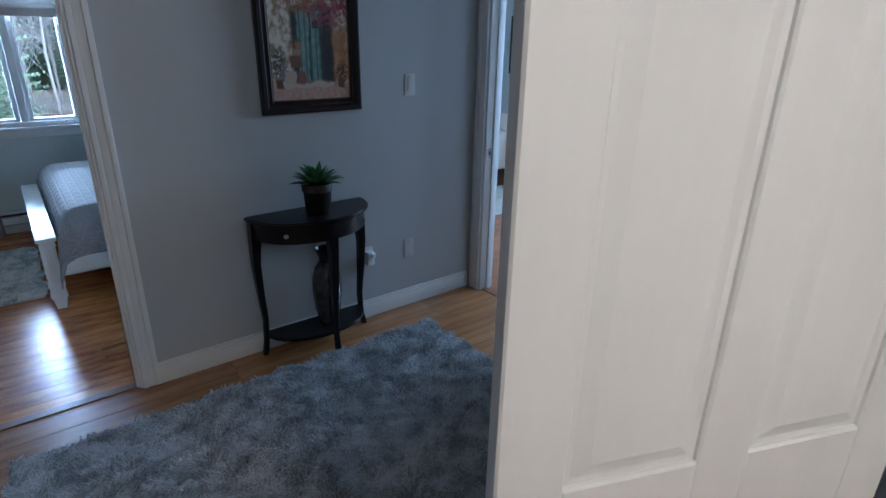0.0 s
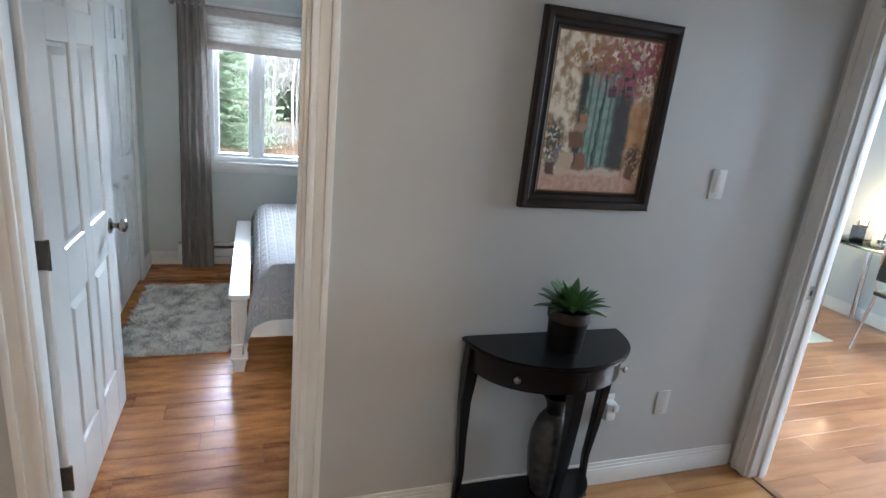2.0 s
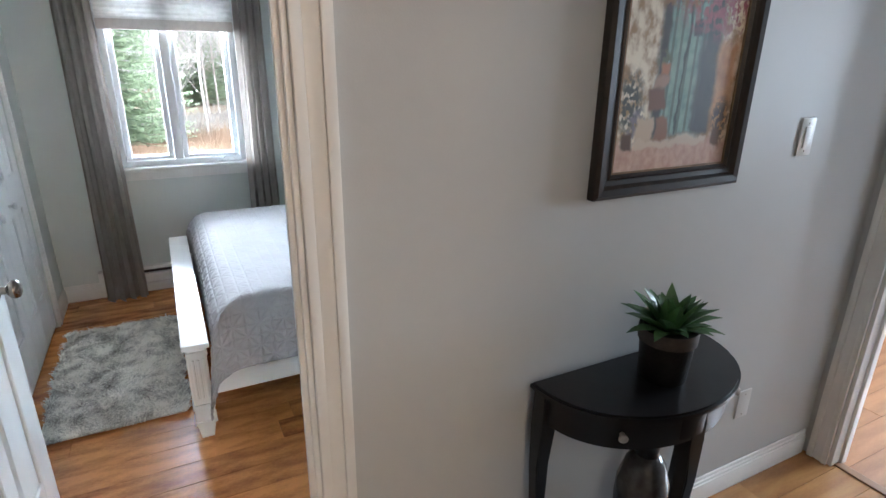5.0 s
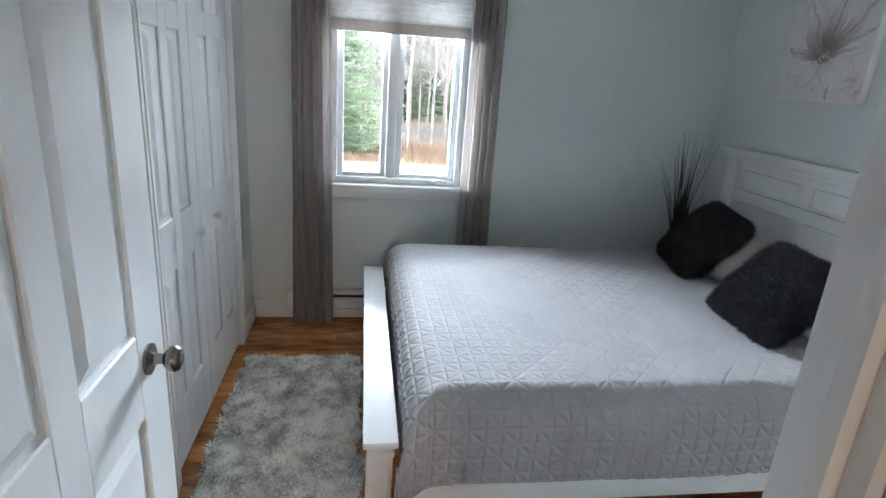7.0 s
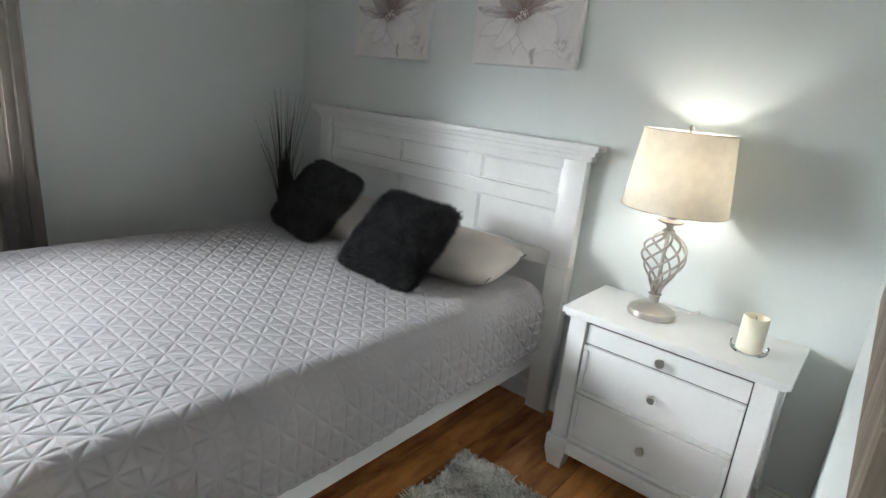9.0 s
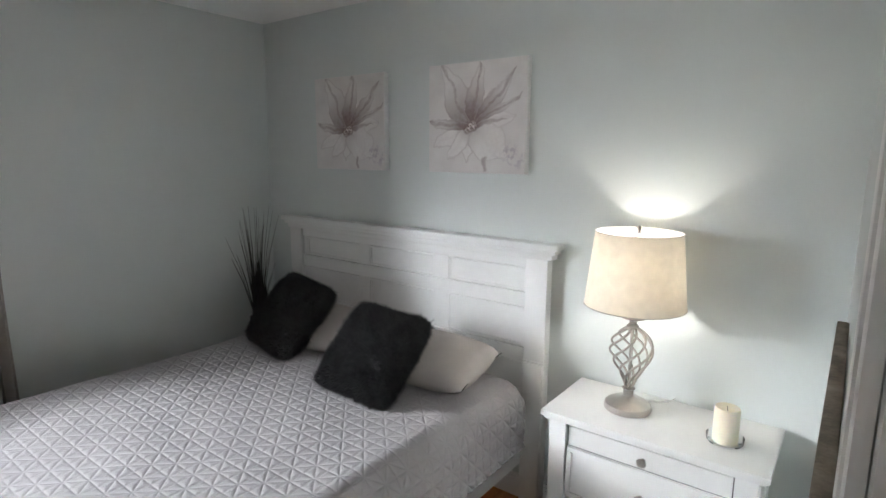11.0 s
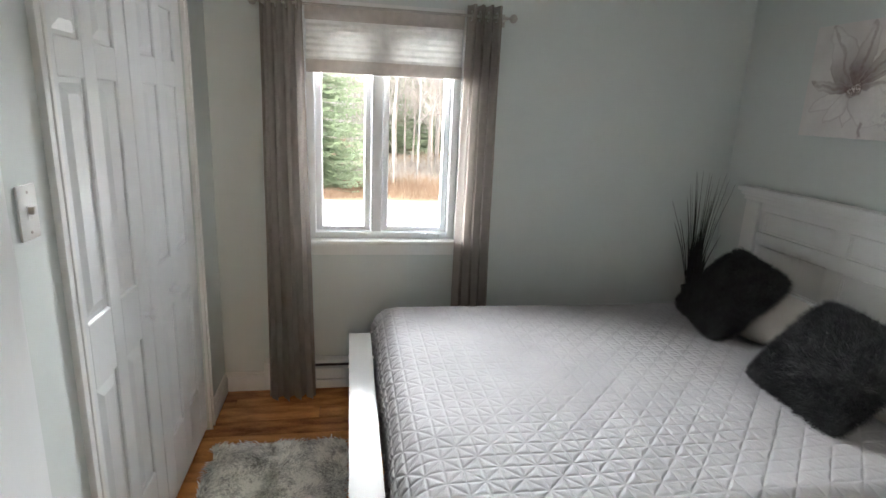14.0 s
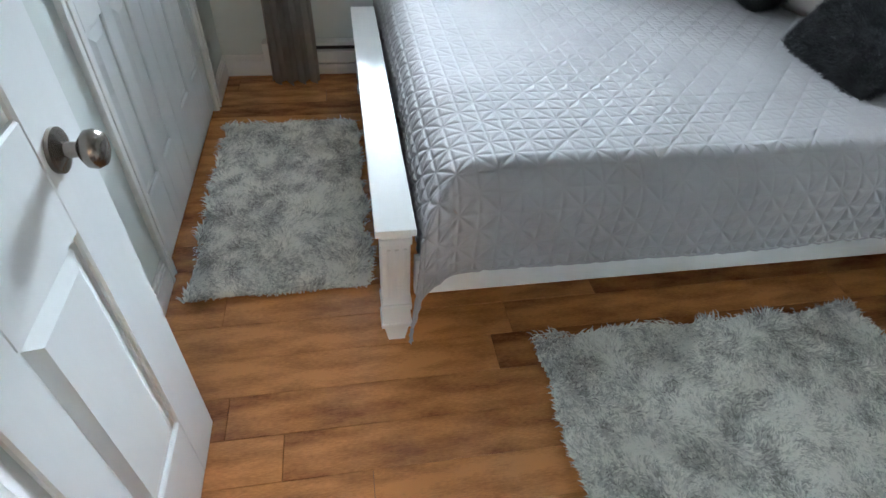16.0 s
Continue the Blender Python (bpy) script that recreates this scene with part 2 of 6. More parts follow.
M_ROOF = material("grey_shingles", (0.12, 0.12, 0.13), 0.9, vary=0.3, scale=3, bump=0.5, bump_scale=20)


# ---- building helpers ----
def box(bm, x0, x1, y0, y1, z0, z1, bevel=0.0, segments=2):
    c = bmesh.ops.create_cube(bm, size=1.0)["verts"]
    for v in c:
        v.co = Vector((x0 + (v.co.x + 0.5) * (x1 - x0), y0 + (v.co.y + 0.5) * (y1 - y0), z0 + (v.co.z + 0.5) * (z1 - z0)))
    if bevel:
        edges = {e for v in c for e in v.link_edges}
        bmesh.ops.bevel(bm, geom=list(edges), offset=bevel, segments=segments, affect="EDGES", profile=0.6)
    return bm


def boxes(*rows, bevel=0.0):
    bm = bmesh.new()
    for r in rows:
        box(bm, *r, bevel=bevel)
    return bm


def lathe(profile, steps=32, cx=0.0, cy=0.0):
    """Turns (radius, height) rows about the upright axis."""
    bm = bmesh.new()
    rings = []
    for r, z in profile:
        if r < 1e-5:
            rings.append([bm.verts.new((cx, cy, z))])
        else:
            rings.append([bm.verts.new((cx + r * math.cos(2 * math.pi * k / steps), cy + r * math.sin(2 * math.pi * k / steps), z)) for k in range(steps)])
    for a, b in zip(rings, rings[1:]):
        for k in range(steps):
            k2 = (k + 1) % steps
            if len(a) == 1 and len(b) > 1:
                bm.faces.new((a[0], b[k2], b[k]))
            elif len(b) == 1 and len(a) > 1:
                bm.faces.new((a[k], a[k2], b[0]))
            elif len(a) > 1:
                bm.faces.new((a[k], a[k2], b[k2], b[k]))
    bmesh.ops.recalc_face_normals(bm, faces=bm.faces)
    return bm


def tube(bm, points, radii, sides=8):
    """A tapered tube along points."""
    pts = [Vector(p) for p in points]
    if not hasattr(radii, "__len__"):
        radii = [radii] * len(pts)
    rings = []
    for i, p in enumerate(pts):
        d = (pts[min(i + 1, len(pts) - 1)] - pts[max(i - 1, 0)]).normalized()
        side = d.cross(Vector((0, 0, 1)) if abs(d.z) < 0.95 else Vector((1, 0, 0))).normalized()
        up = side.cross(d)
        rings.append([bm.verts.new(p + (side * math.cos(a) + up * math.sin(a)) * radii[i]) for a in (2 * math.pi * k / sides for k in range(sides))])
    for a, b in zip(rings, rings[1:]):
        for k in range(sides):
            bm.faces.new((a[k], a[(k + 1) % sides], b[(k + 1) % sides], b[k]))
    bm.faces.new(rings[0][::-1])
    bm.faces.new(rings[-1])
    return bm


def frustum(bm, u0, u1, w0, w1, d0, d1, inset, place):
    """A raised field: its foot at depth d0, its face at d1, drawn in by inset; place(u, w, d) gives the point."""
    a = [bm.verts.new(place(u, w, d0)) for u, w in ((u0, w0), (u1, w0), (u1, w1), (u0, w1))]
    b = [bm.verts.new(place(u, w, d1)) for u, w in ((u0 + inset, w0 + inset), (u1 - inset, w0 + inset), (u1 - inset, w1 - inset), (u0 + inset, w1 - inset))]
    bm.faces.new(b)
    for k in range(4):
        bm.faces.new((a[k], a[(k + 1) % 4], b[(k + 1) % 4], b[k]))
    return bm


def mesh_of(name, bm, mat, smooth=None):
    bmesh.ops.recalc_face_normals(bm, faces=bm.faces)
    me = bpy.data.meshes.new(name)
    bm.to_mesh(me)
    bm.free()
    me.materials.append(mat)
    if smooth is not None:
        me.shade_smooth()
        me.set_sharp_from_angle(angle=radians(smooth))
    return me


def structure(name, bm, mat, label, smooth=None):
    return tagged(new(name, mesh_of(name, bm, mat, smooth)), label, name.rstrip("0123456789").split("_")[0], kind="structure")


def thing(name, label, category, m=None, group="", kind=""):
    ob = tagged(new(name), label, category, group, kind)
    ob.matrix_world = m or Matrix.Identity(4)
    return ob


def part(name, bm, mat, parent, label="", smooth=35):
    ob = new(name, mesh_of(name, bm, mat, smooth))
    ob.parent = parent
    return tagged(ob, label)


def shards(name, verts, faces, mat):
    me = bpy.data.meshes.new(name)
    me.from_pydata(verts, [], faces)
    me.materials.append(mat)
    return me


def pile(x0, x1, y0, y1, z, count, length, width, seed, lean=0.9, wobble=0.006):
    """Tufts of a shag rug as thin bent blades, with an uneven rim."""
    g = np.random.default_rng(seed)
    x, y = g.uniform(x0, x1, count), g.uniform(y0, y1, count)
    x += wobble * np.sin(y * 23 + seed) * ((x < x0 + 0.05) | (x > x1 - 0.05))
    y += wobble * np.sin(x * 19 + seed) * ((y < y0 + 0.05) | (y > y1 - 0.05))
    flow = 2.4 * np.sin(x * 15 + 3 * np.sin(y * 9) + seed) + 2.0 * np.cos(y * 17 + x * 7) + g.normal(0, 0.7, count)
    h = length * g.uniform(0.5, 1.1, count)
    dx, dy = np.cos(flow) * h * lean, np.sin(flow) * h * lean
    px, py = -np.sin(flow) * width, np.cos(flow) * width
    z0 = np.full(count, z)
    a = np.stack([x - px, y - py, z0], 1)
    b = np.stack([x + px, y + py, z0], 1)
    c = np.stack([x + dx * 0.5 + px * 0.7, y + dy * 0.5 + py * 0.7, z0 + h * 0.55], 1)
    d = np.stack([x + dx * 0.5 - px * 0.7, y + dy * 0.5 - py * 0.7, z0 + h * 0.55], 1)
    e = np.stack([x + dx, y + dy, z0 + h * 0.62], 1)
    verts = np.stack([a, b, c, d, e], 1).reshape(-1, 3)
    k = np.arange(count) * 5
    faces = [(i, i + 1, i + 2, i + 3) for i in k.tolist()] + [(i + 3, i + 2, i + 4) for i in k.tolist()]
    return verts.tolist(), faces


# ---- structure: walls, floors, ceilings ----
CEIL, Y_HALL, Y_IN, Y_WIN = 2.34, 2.02, 2.080, 5.04
X_CLOSET, X_HEAD, X_RIGHT, X_FAR = -0.85, 1.97, 2.125, 5.02
DX0, DX1, DTOP = -0.655, 0.082, 2.02          # bedroom doorway
GY0, GY1 = 1.185, 1.915                        # guest room doorway
WX0, WX1, WZ0, WZ1 = -0.40, 0.375, 0.86, 1.96  # bedroom window opening
CY0, CY1, CTOP = 3.575, 4.662, 1.945            # closet opening

structure("wall_south", boxes((-1.9, DX0, Y_HALL, Y_IN, 0, CEIL), (DX1, X_RIGHT, Y_HALL, Y_IN, 0, CEIL), (DX0, DX1, Y_HALL, Y_IN, DTOP, CEIL)), M_HALLWALL, "pale grey painted wall between hall and bedroom")
skin = boxes((X_CLOSET, DX0, Y_IN, Y_IN + 0.004, 0, CEIL), (DX1, X_HEAD, Y_IN, Y_IN + 0.004, 0, CEIL), (DX0, DX1, Y_IN, Y_IN + 0.004, DTOP, CEIL))
structure("wall_bedroom_south", skin, M_WALL, "sage grey paint on the bedroom side of the wall")
structure("wall_north", boxes((X_CLOSET - 0.12, WX0, Y_WIN, Y_WIN + 0.16, -0.9, CEIL), (WX1, X_HEAD + 0.12, Y_WIN, Y_WIN + 0.16, -0.9, CEIL),
    (WX0, WX1, Y_WIN, Y_WIN + 0.16, -0.9, WZ0), (WX0, WX1, Y_WIN, Y_WIN + 0.16, WZ1, CEIL)), M_WALL, "sage grey painted window wall of the bedroom")
structure("wall_east", boxes((X_HEAD, X_HEAD + 0.12, Y_IN + 0.004, Y_WIN, 0, CEIL)), M_WALL, "sage grey painted wall behind the headboard")
structure("wall_west", boxes((X_CLOSET - 0.1, X_CLOSET, Y_IN + 0.004, CY0, 0, CEIL), (X_CLOSET - 0.1, X_CLOSET, CY1, Y_WIN, 0, CEIL), (X_CLOSET - 0.1, X_CLOSET, CY0, CY1, CTOP, CEIL)), M_WALL, "sage grey painted closet wall")
structure("wall_closet_back", boxes((X_CLOSET - 0.7, X_CLOSET - 0.6, CY0 - 0.2, CY1 + 0.2, 0, CEIL), (X_CLOSET - 0.6, X_CLOSET - 0.1, CY0 - 0.2, CY0 - 0.1, 0, CEIL), (X_CLOSET - 0.6, X_CLOSET - 0.1, CY1 + 0.1, CY1 + 0.2, 0, CEIL)), M_WALL, "painted inside of the closet")
structure("wall_hall_east", boxes((X_RIGHT, X_RIGHT + 0.11, GY1, Y_IN, 0, CEIL), (X_RIGHT, X_RIGHT + 0.11, 0.75, GY0, 0, CEIL), (X_RIGHT, X_RIGHT + 0.11, GY0, GY1, DTOP, CEIL),
    (X_RIGHT, X_RIGHT + 0.11, 0.0, 0.75, DTOP, CEIL), (X_RIGHT, X_RIGHT + 0.11, -0.8, 0.0, 0, CEIL)), M_HALLWALL, "pale grey painted hall wall with two doorways")
structure("wall_hall_south", boxes((-1.9, -0.60, -0.64, -0.52, 0, CEIL), (0.98, X_RIGHT, -0.64, -0.52, 0, CEIL), (-0.60, 0.98, -0.64, -0.52, DTOP, CEIL)), M_HALLWALL, "pale grey painted hall wall")
structure("wall_hall_west", boxes((-2.0, -1.9, -0.82, Y_IN, 0, CEIL)), M_HALLWALL, "pale grey painted end wall of the hall")
structure("wall_washroom", boxes((-0.9, -0.8, -2.6, -0.64, 0, CEIL), (1.3, 1.4, -2.6, -0.64, 0, CEIL), (-0.9, 1.4, -2.7, -2.6, 0, CEIL)), M_HALLWALL, "painted walls of the room behind the hall")
structure("wall_guest", boxes((X_FAR, X_FAR + 0.12, -0.3, 0.85, 0, CEIL), (X_FAR, X_FAR + 0.12, 2.05, 6.2, 0, CEIL), (X_FAR, X_FAR + 0.12, 0.85, 2.05, 0, 0.95), (X_FAR, X_FAR + 0.12, 0.85, 2.05, 2.1, CEIL),
    (X_RIGHT + 0.11, X_FAR, -0.4, -0.3, 0, CEIL), (X_HEAD + 0.12, X_FAR, 6.1, 6.2, 0, CEIL), (X_HEAD + 0.12, X_HEAD + 0.14, Y_IN + 0.005, 6.1, 0, CEIL)), M_GUEST, "pale blue grey painted walls of the guest room")
structure("ceiling", boxes((-2.0, X_FAR + 0.12, -2.7, 6.2, CEIL, CEIL + 0.1)), M_CEIL, "flat white ceiling")
structure("floor", boxes((-2.0, X_FAR + 0.12, -2.7, 6.2, -0.12, -0.009)), M_STRIP, "dark underlay beneath the laminate planks")


def molding(name, rows, label, bevel=0.004):
    return structure(name, boxes(*rows, bevel=bevel), M_TRIM, label, 35)


def skirting(name, x0, y0, x1, y1, nx, ny, label="white stepped baseboard along the wall"):
    """A stepped baseboard along a wall from one point to the other; (nx, ny) points into the room."""
    bm = bmesh.new()
    for depth, z0, z1, bev in ((0.014, 0.0, 0.082, 0.002), (0.011, 0.082, 0.096, 0.003), (0.007, 0.096, 0.112, 0.003)):
        ax, bx = sorted((x0, x1 + nx * depth if nx else x1))
        ay, by = sorted((y0, y1 + ny * depth if ny else y1))
        box(bm, ax, bx, ay, by, z0, z1, bevel=bev)
    return structure(name, bm, M_TRIM, label, 35)


CW = 0.078
skirting("baseboard_1", DX1 + CW, Y_HALL, X_RIGHT - 0.02, Y_HALL, 0, -1)
skirting("baseboard_2", -1.9, Y_HALL, DX0 - CW, Y_HALL, 0, -1)
skirting("baseboard_3", X_RIGHT, 0.75 + CW, X_RIGHT, GY0 - CW, -1, 0)
skirting("baseboard_4", X_CLOSET, Y_WIN, X_HEAD, Y_WIN, 0, -1)
skirting("baseboard_5", X_CLOSET, CY1 + 0.055, X_CLOSET, Y_WIN - 0.015, 1, 0)
skirting("baseboard_6", X_CLOSET, Y_IN + 0.02, X_CLOSET, CY0 - 0.055, 1, 0)
skirting("baseboard_7", X_HEAD, Y_IN + 0.02, X_HEAD, Y_WIN - 0.015, -1, 0)
skirting("baseboard_8", DX1 + CW, Y_IN + 0.004, X_HEAD - 0.015, Y_IN + 0.004, 0, 1)
skirting("baseboard_9", X_FAR, 2.1, X_FAR, 6.1, -1, 0)
skirting("baseboard_10", -1.9, -0.52, -0.60 - CW, -0.52, 0, 1)


def casing(name, axis, at, a0, a1, top, face, label, width=CW, depth=0.017):
    """Door casing round an opening: stepped legs and head. axis 'x': the wall runs along x at y = at; face: the sign it faces."""
    bm = bmesh.new()

    def slab(u0, u1, z0, z1, d0, d1):
        lo, hi = sorted((at + face * d0, at + face * d1))
        if axis == "x":
            box(bm, u0, u1, lo, hi, z0, z1, bevel=0.003)
        else:
            box(bm, lo, hi, u0, u1, z0, z1, bevel=0.003)

    for u0, u1, s in ((a0 - width, a0, 1), (a1, a1 + width, -1)):
        outer = (u0, u0 + width * 0.3) if s > 0 else (u1 - width * 0.3, u1)
        mid = (u0 + width * 0.3, u0 + width * 0.72) if s > 0 else (u1 - width * 0.72, u1 - width * 0.3)
        inner = (u0 + width * 0.72, u1) if s > 0 else (u0, u1 - width * 0.72)
        slab(*outer, 0, top + width, 0, depth)
        slab(*mid, 0, top + width * 0.7, 0, depth * 0.62)
        slab(*inner, 0, top + width * 0.28, 0, depth * 0.85)
    slab(a0, a1, top + width * 0.7, top + width, 0, depth)
    slab(a0, a1, top + width * 0.28, top + width * 0.7, 0, depth * 0.62)
    slab(a0, a1, top, top + width * 0.28, 0, depth * 0.85)
    return structure(name, bm, M_TRIM, label, 35)


casing("trim_bedroom_door", "x", Y_HALL, DX0, DX1, DTOP, -1, "white moulded casing of the bedroom doorway")
casing("trim_bedroom_door_inside", "x", Y_IN + 0.004, DX0, DX1, DTOP, 1, "white casing on the bedroom side", depth=0.008)
casing("trim_guest_door", "y", X_RIGHT, GY0, GY1, DTOP, -1, "white moulded casing of the guest room doorway")
casing("trim_hall_closet_door", "y", X_RIGHT, 0.0, 0.75, DTOP, -1, "white moulded casing of the closed hall door")
casing("trim_closet", "y", X_CLOSET, CY0, CY1, CTOP, 1, "white moulded casing of the closet", width=0.052)
casing("trim_washroom_door", "x", -0.52, -0.60, 0.98, DTOP, 1, "white moulded casing of the open door behind", depth=0.012)
molding("trim_bedroom_jamb", ((DX0, DX0 + 0.012, Y_HALL, Y_IN + 0.004, 0, DTOP), (DX1 - 0.012, DX1, Y_HALL, Y_IN + 0.004, 0, DTOP), (DX0 + 0.012, DX1 - 0.012, Y_HALL, Y_IN + 0.004, DTOP - 0.012, DTOP),
    (DX1 - 0.024, DX1 - 0.012, Y_HALL + 0.015, Y_HALL + 0.03, 0, DTOP - 0.012)), "white door jamb of the bedroom", 0.002)
molding("trim_guest_jamb", ((X_RIGHT, X_RIGHT + 0.11, GY0, GY0 + 0.015, 0, DTOP), (X_RIGHT, X_RIGHT + 0.11, GY1 - 0.015, GY1, 0, DTOP), (X_RIGHT, X_RIGHT + 0.11, GY0 + 0.015, GY1 - 0.015, DTOP - 0.015, DTOP),
    (X_RIGHT + 0.05, X_RIGHT + 0.085, GY1 - 0.027, GY1 - 0.015, 0, DTOP - 0.015)), "white door jamb of the guest room", 0.002)
strike = thing("strike_plate", "small dark strike plate on the guest room jamb", "strike plate", pose(X_RIGHT + 0.03, GY1 - 0.016, 0.93))
part("plate", boxes((-0.012, 0.012, -0.002, 0.0, -0.03, 0.03)), M_NICKEL, strike)
part("latch_hole", boxes((-0.006, 0.006, -0.003, -0.002, -0.012, 0.012)), M_SLOT, strike)
structure("trim_threshold", boxes((DX0 + 0.012, DX1 - 0.012, Y_IN - 0.045, Y_IN + 0.005, -0.009, 0.006), bevel=0.003), M_STRIP, "dark wooden transition strip in the doorway")
structure("trim_guest_threshold", boxes((X_RIGHT + 0.02, X_RIGHT + 0.06, GY0 + 0.015, GY1 - 0.015, -0.009, 0.006), bevel=0.003), M_STRIP, "dark transition strip in the guest doorway")


# ---- doors ----
def door_panels(rows, parent, thick, signs=(1, -1)):
    for u0, u1, w0, w1 in rows:
        for s in signs:
            bm = frustum(bmesh.new(), u0 + 0.012, u1 - 0.012, w0 + 0.012, w1 - 0.012, s * (thick / 2 - 0.010), s * (thick / 2 - 0.001), 0.026, lambda u, w, d: (u, d, w))
            part("panel", bm, M_DOOR, parent, smooth=None)


def leaf_mesh(width, height, thick, rows, edge=0.004):
    """A panelled leaf: stiles and rails round recessed fields. rows: (u0, u1, w0, w1) of the fields."""
    bm = bmesh.new()
    us = sorted({0, width, *(r[0] for r in rows), *(r[1] for r in rows)})
    ws = sorted({0, height, *(r[2] for r in rows), *(r[3] for r in rows)})
    box(bm, 0.004, width - 0.004, -thick / 2 + 0.010, thick / 2 - 0.010, 0.004, height - 0.004)
    cols = sorted({(r[0], r[1]) for r in rows})
    stiles = [(0, cols[0][0])] + [(a[1], b[0]) for a, b in zip(cols, cols[1:])] + [(cols[-1][1], width)]
    bands = sorted({(r[2], r[3]) for r in rows})
    rails = [(0, bands[0][0])] + [(a[1], b[0]) for a, b in zip(bands, bands[1:])] + [(bands[-1][1], height)]
    for a, b in stiles:
        box(bm, a, b, -thick / 2, thick / 2, 0, height, bevel=edge, segments=1)
    for a, b in rails:
        for c0, c1 in cols:
            box(bm, c0 - 0.004, c1 + 0.004, -thick / 2 + 0.0004, thick / 2 - 0.0004, a, b, bevel=edge, segments=1)
    return bm


def panel_fields(width, bands):
    s, m = width * 0.14, width * 0.13
    c = ((s, (width - m) / 2), ((width + m) / 2, width - s))
    return [(u0, u1, w0, w1) for u0, u1 in c for w0, w1 in bands]


def round_knob(parent, u, w, d, sign, mat, label, scale=1.0):
    """A door knob with its rose; it stands out from depth d along sign."""
    prof = [(0.0, 0.0), (0.033, 0.0), (0.033, 0.006), (0.024, 0.010), (0.012, 0.014), (0.011, 0.030), (0.018, 0.034), (0.027, 0.042), (0.0285, 0.052), (0.024, 0.062), (0.012, 0.067), (0.0, 0.068)]
    bm = lathe([(r * scale, h * scale) for r, h in prof], 28)
    bmesh.ops.rotate(bm, verts=bm.verts, cent=(0, 0, 0), matrix=Matrix.Rotation(-sign * math.pi / 2, 3, "X"))
    bmesh.ops.translate(bm, verts=bm.verts, vec=(u, d, w))
    return part("handle", bm, mat, parent, label, 50)


def panel_door(name, label, m, width, height, thick, knobs, hinge_at, knob_mat=M_KNOB, bands=((0.24, 0.80), (0.98, 1.62), (1.73, 1.89)), cols=None):
    d = thing(name, label, "door", m, kind="structure")
    rows = [(u0, u1, w0, w1) for u0, u1 in cols for w0, w1 in bands] if cols else panel_fields(width, bands)
    part("leaf", leaf_mesh(width, height, thick, rows), M_DOOR, d, smooth=None)
    door_panels(rows, d, thick)
    for u, w, sign in knobs:
        round_knob(d, u, w, sign * thick / 2, sign, knob_mat, "round metal knob on a round rose")
    for z in (0.22, 1.0, 1.78):
        bm = boxes((hinge_at - 0.004, hinge_at + 0.004, -thick / 2 - 0.002, thick / 2 + 0.002, z - 0.045, z + 0.045))
        tube(bm, ((hinge_at, -thick / 2 - 0.004, z - 0.047), (hinge_at, -thick / 2 - 0.004, z + 0.047)), 0.006)
        part("hinge", bm, M_KNOB, d, "satin metal butt hinge", None)
    return d


# bedroom door, swung open along the closet wall: local x runs from the hinge into the room
panel_door("door_1", "white six-panel bedroom door standing open, with a brushed nickel knob", pose(-0.657, 2.150, 0.012, 0, 0, 90), 0.835, 2.0, 0.036,
    ((0.745, 0.89, -1), (0.745, 0.89, 1)), 0.0, cols=((0.172, 0.387), (0.478, 0.697)), bands=((0.235, 0.775), (0.965, 1.60), (1.71, 1.88)))
# the door behind the camera, open into the hall
panel_door("door_2", "white panelled door standing open beside the hall, with a dark knob", pose(0.960, -0.466, 0.012, 0, 0, 158), 0.765, 2.0, 0.036,
    ((0.70, 0.93, -1), (0.70, 0.93, 1)), 0.0, M_DARKMETAL, ((0.24, 0.80), (0.98, 1.86)))
panel_door("door_3", "closed white six-panel door in the hall wall", pose(X_RIGHT + 0.022, 0.745, 0.012, 0, 0, -90), 0.74, 2.0, 0.036, ((0.68, 0.93, -1),), 0.0)

# closet bifold leaves
for y0, width, knob_u, cols in ((CY0 + 0.004, 0.502, 0.445, ((0.060, 0.196), (0.272, 0.402))), (CY0 + 0.509, 0.574, 0.20, ((0.105, 0.245), (0.330, 0.470)))):
    bif = thing("bifold_door", "white panelled bifold closet door, closed, with a small round white knob", "closet door", pose(X_CLOSET - 0.022, y0, 0.02, 0, 0, 90), group="closet doors", kind="structure")
    rows = [(u0, u1, w0, w1) for u0, u1 in cols for w0, w1 in ((0.25, 0.755), (0.945, 1.565), (1.66, 1.84))]
    part("leaf", leaf_mesh(width, 1.92, 0.032, rows), M_DOOR, bif, smooth=None)
    door_panels(rows, bif, 0.032, (-1,))
    knob = lathe([(0, 0), (0.010, 0), (0.008, 0.012), (0.016, 0.020), (0.0185, 0.028), (0.014, 0.036), (0, 0.038)], 20)
    bmesh.ops.rotate(knob, verts=knob.verts, cent=(0, 0, 0), matrix=Matrix.Rotation(math.pi / 2, 3, "X"))
    bmesh.ops.translate(knob, verts=knob.verts, vec=(knob_u, -0.016, 0.822))
    part("handle", knob, M_DOOR, bif, "round white knob", 50)


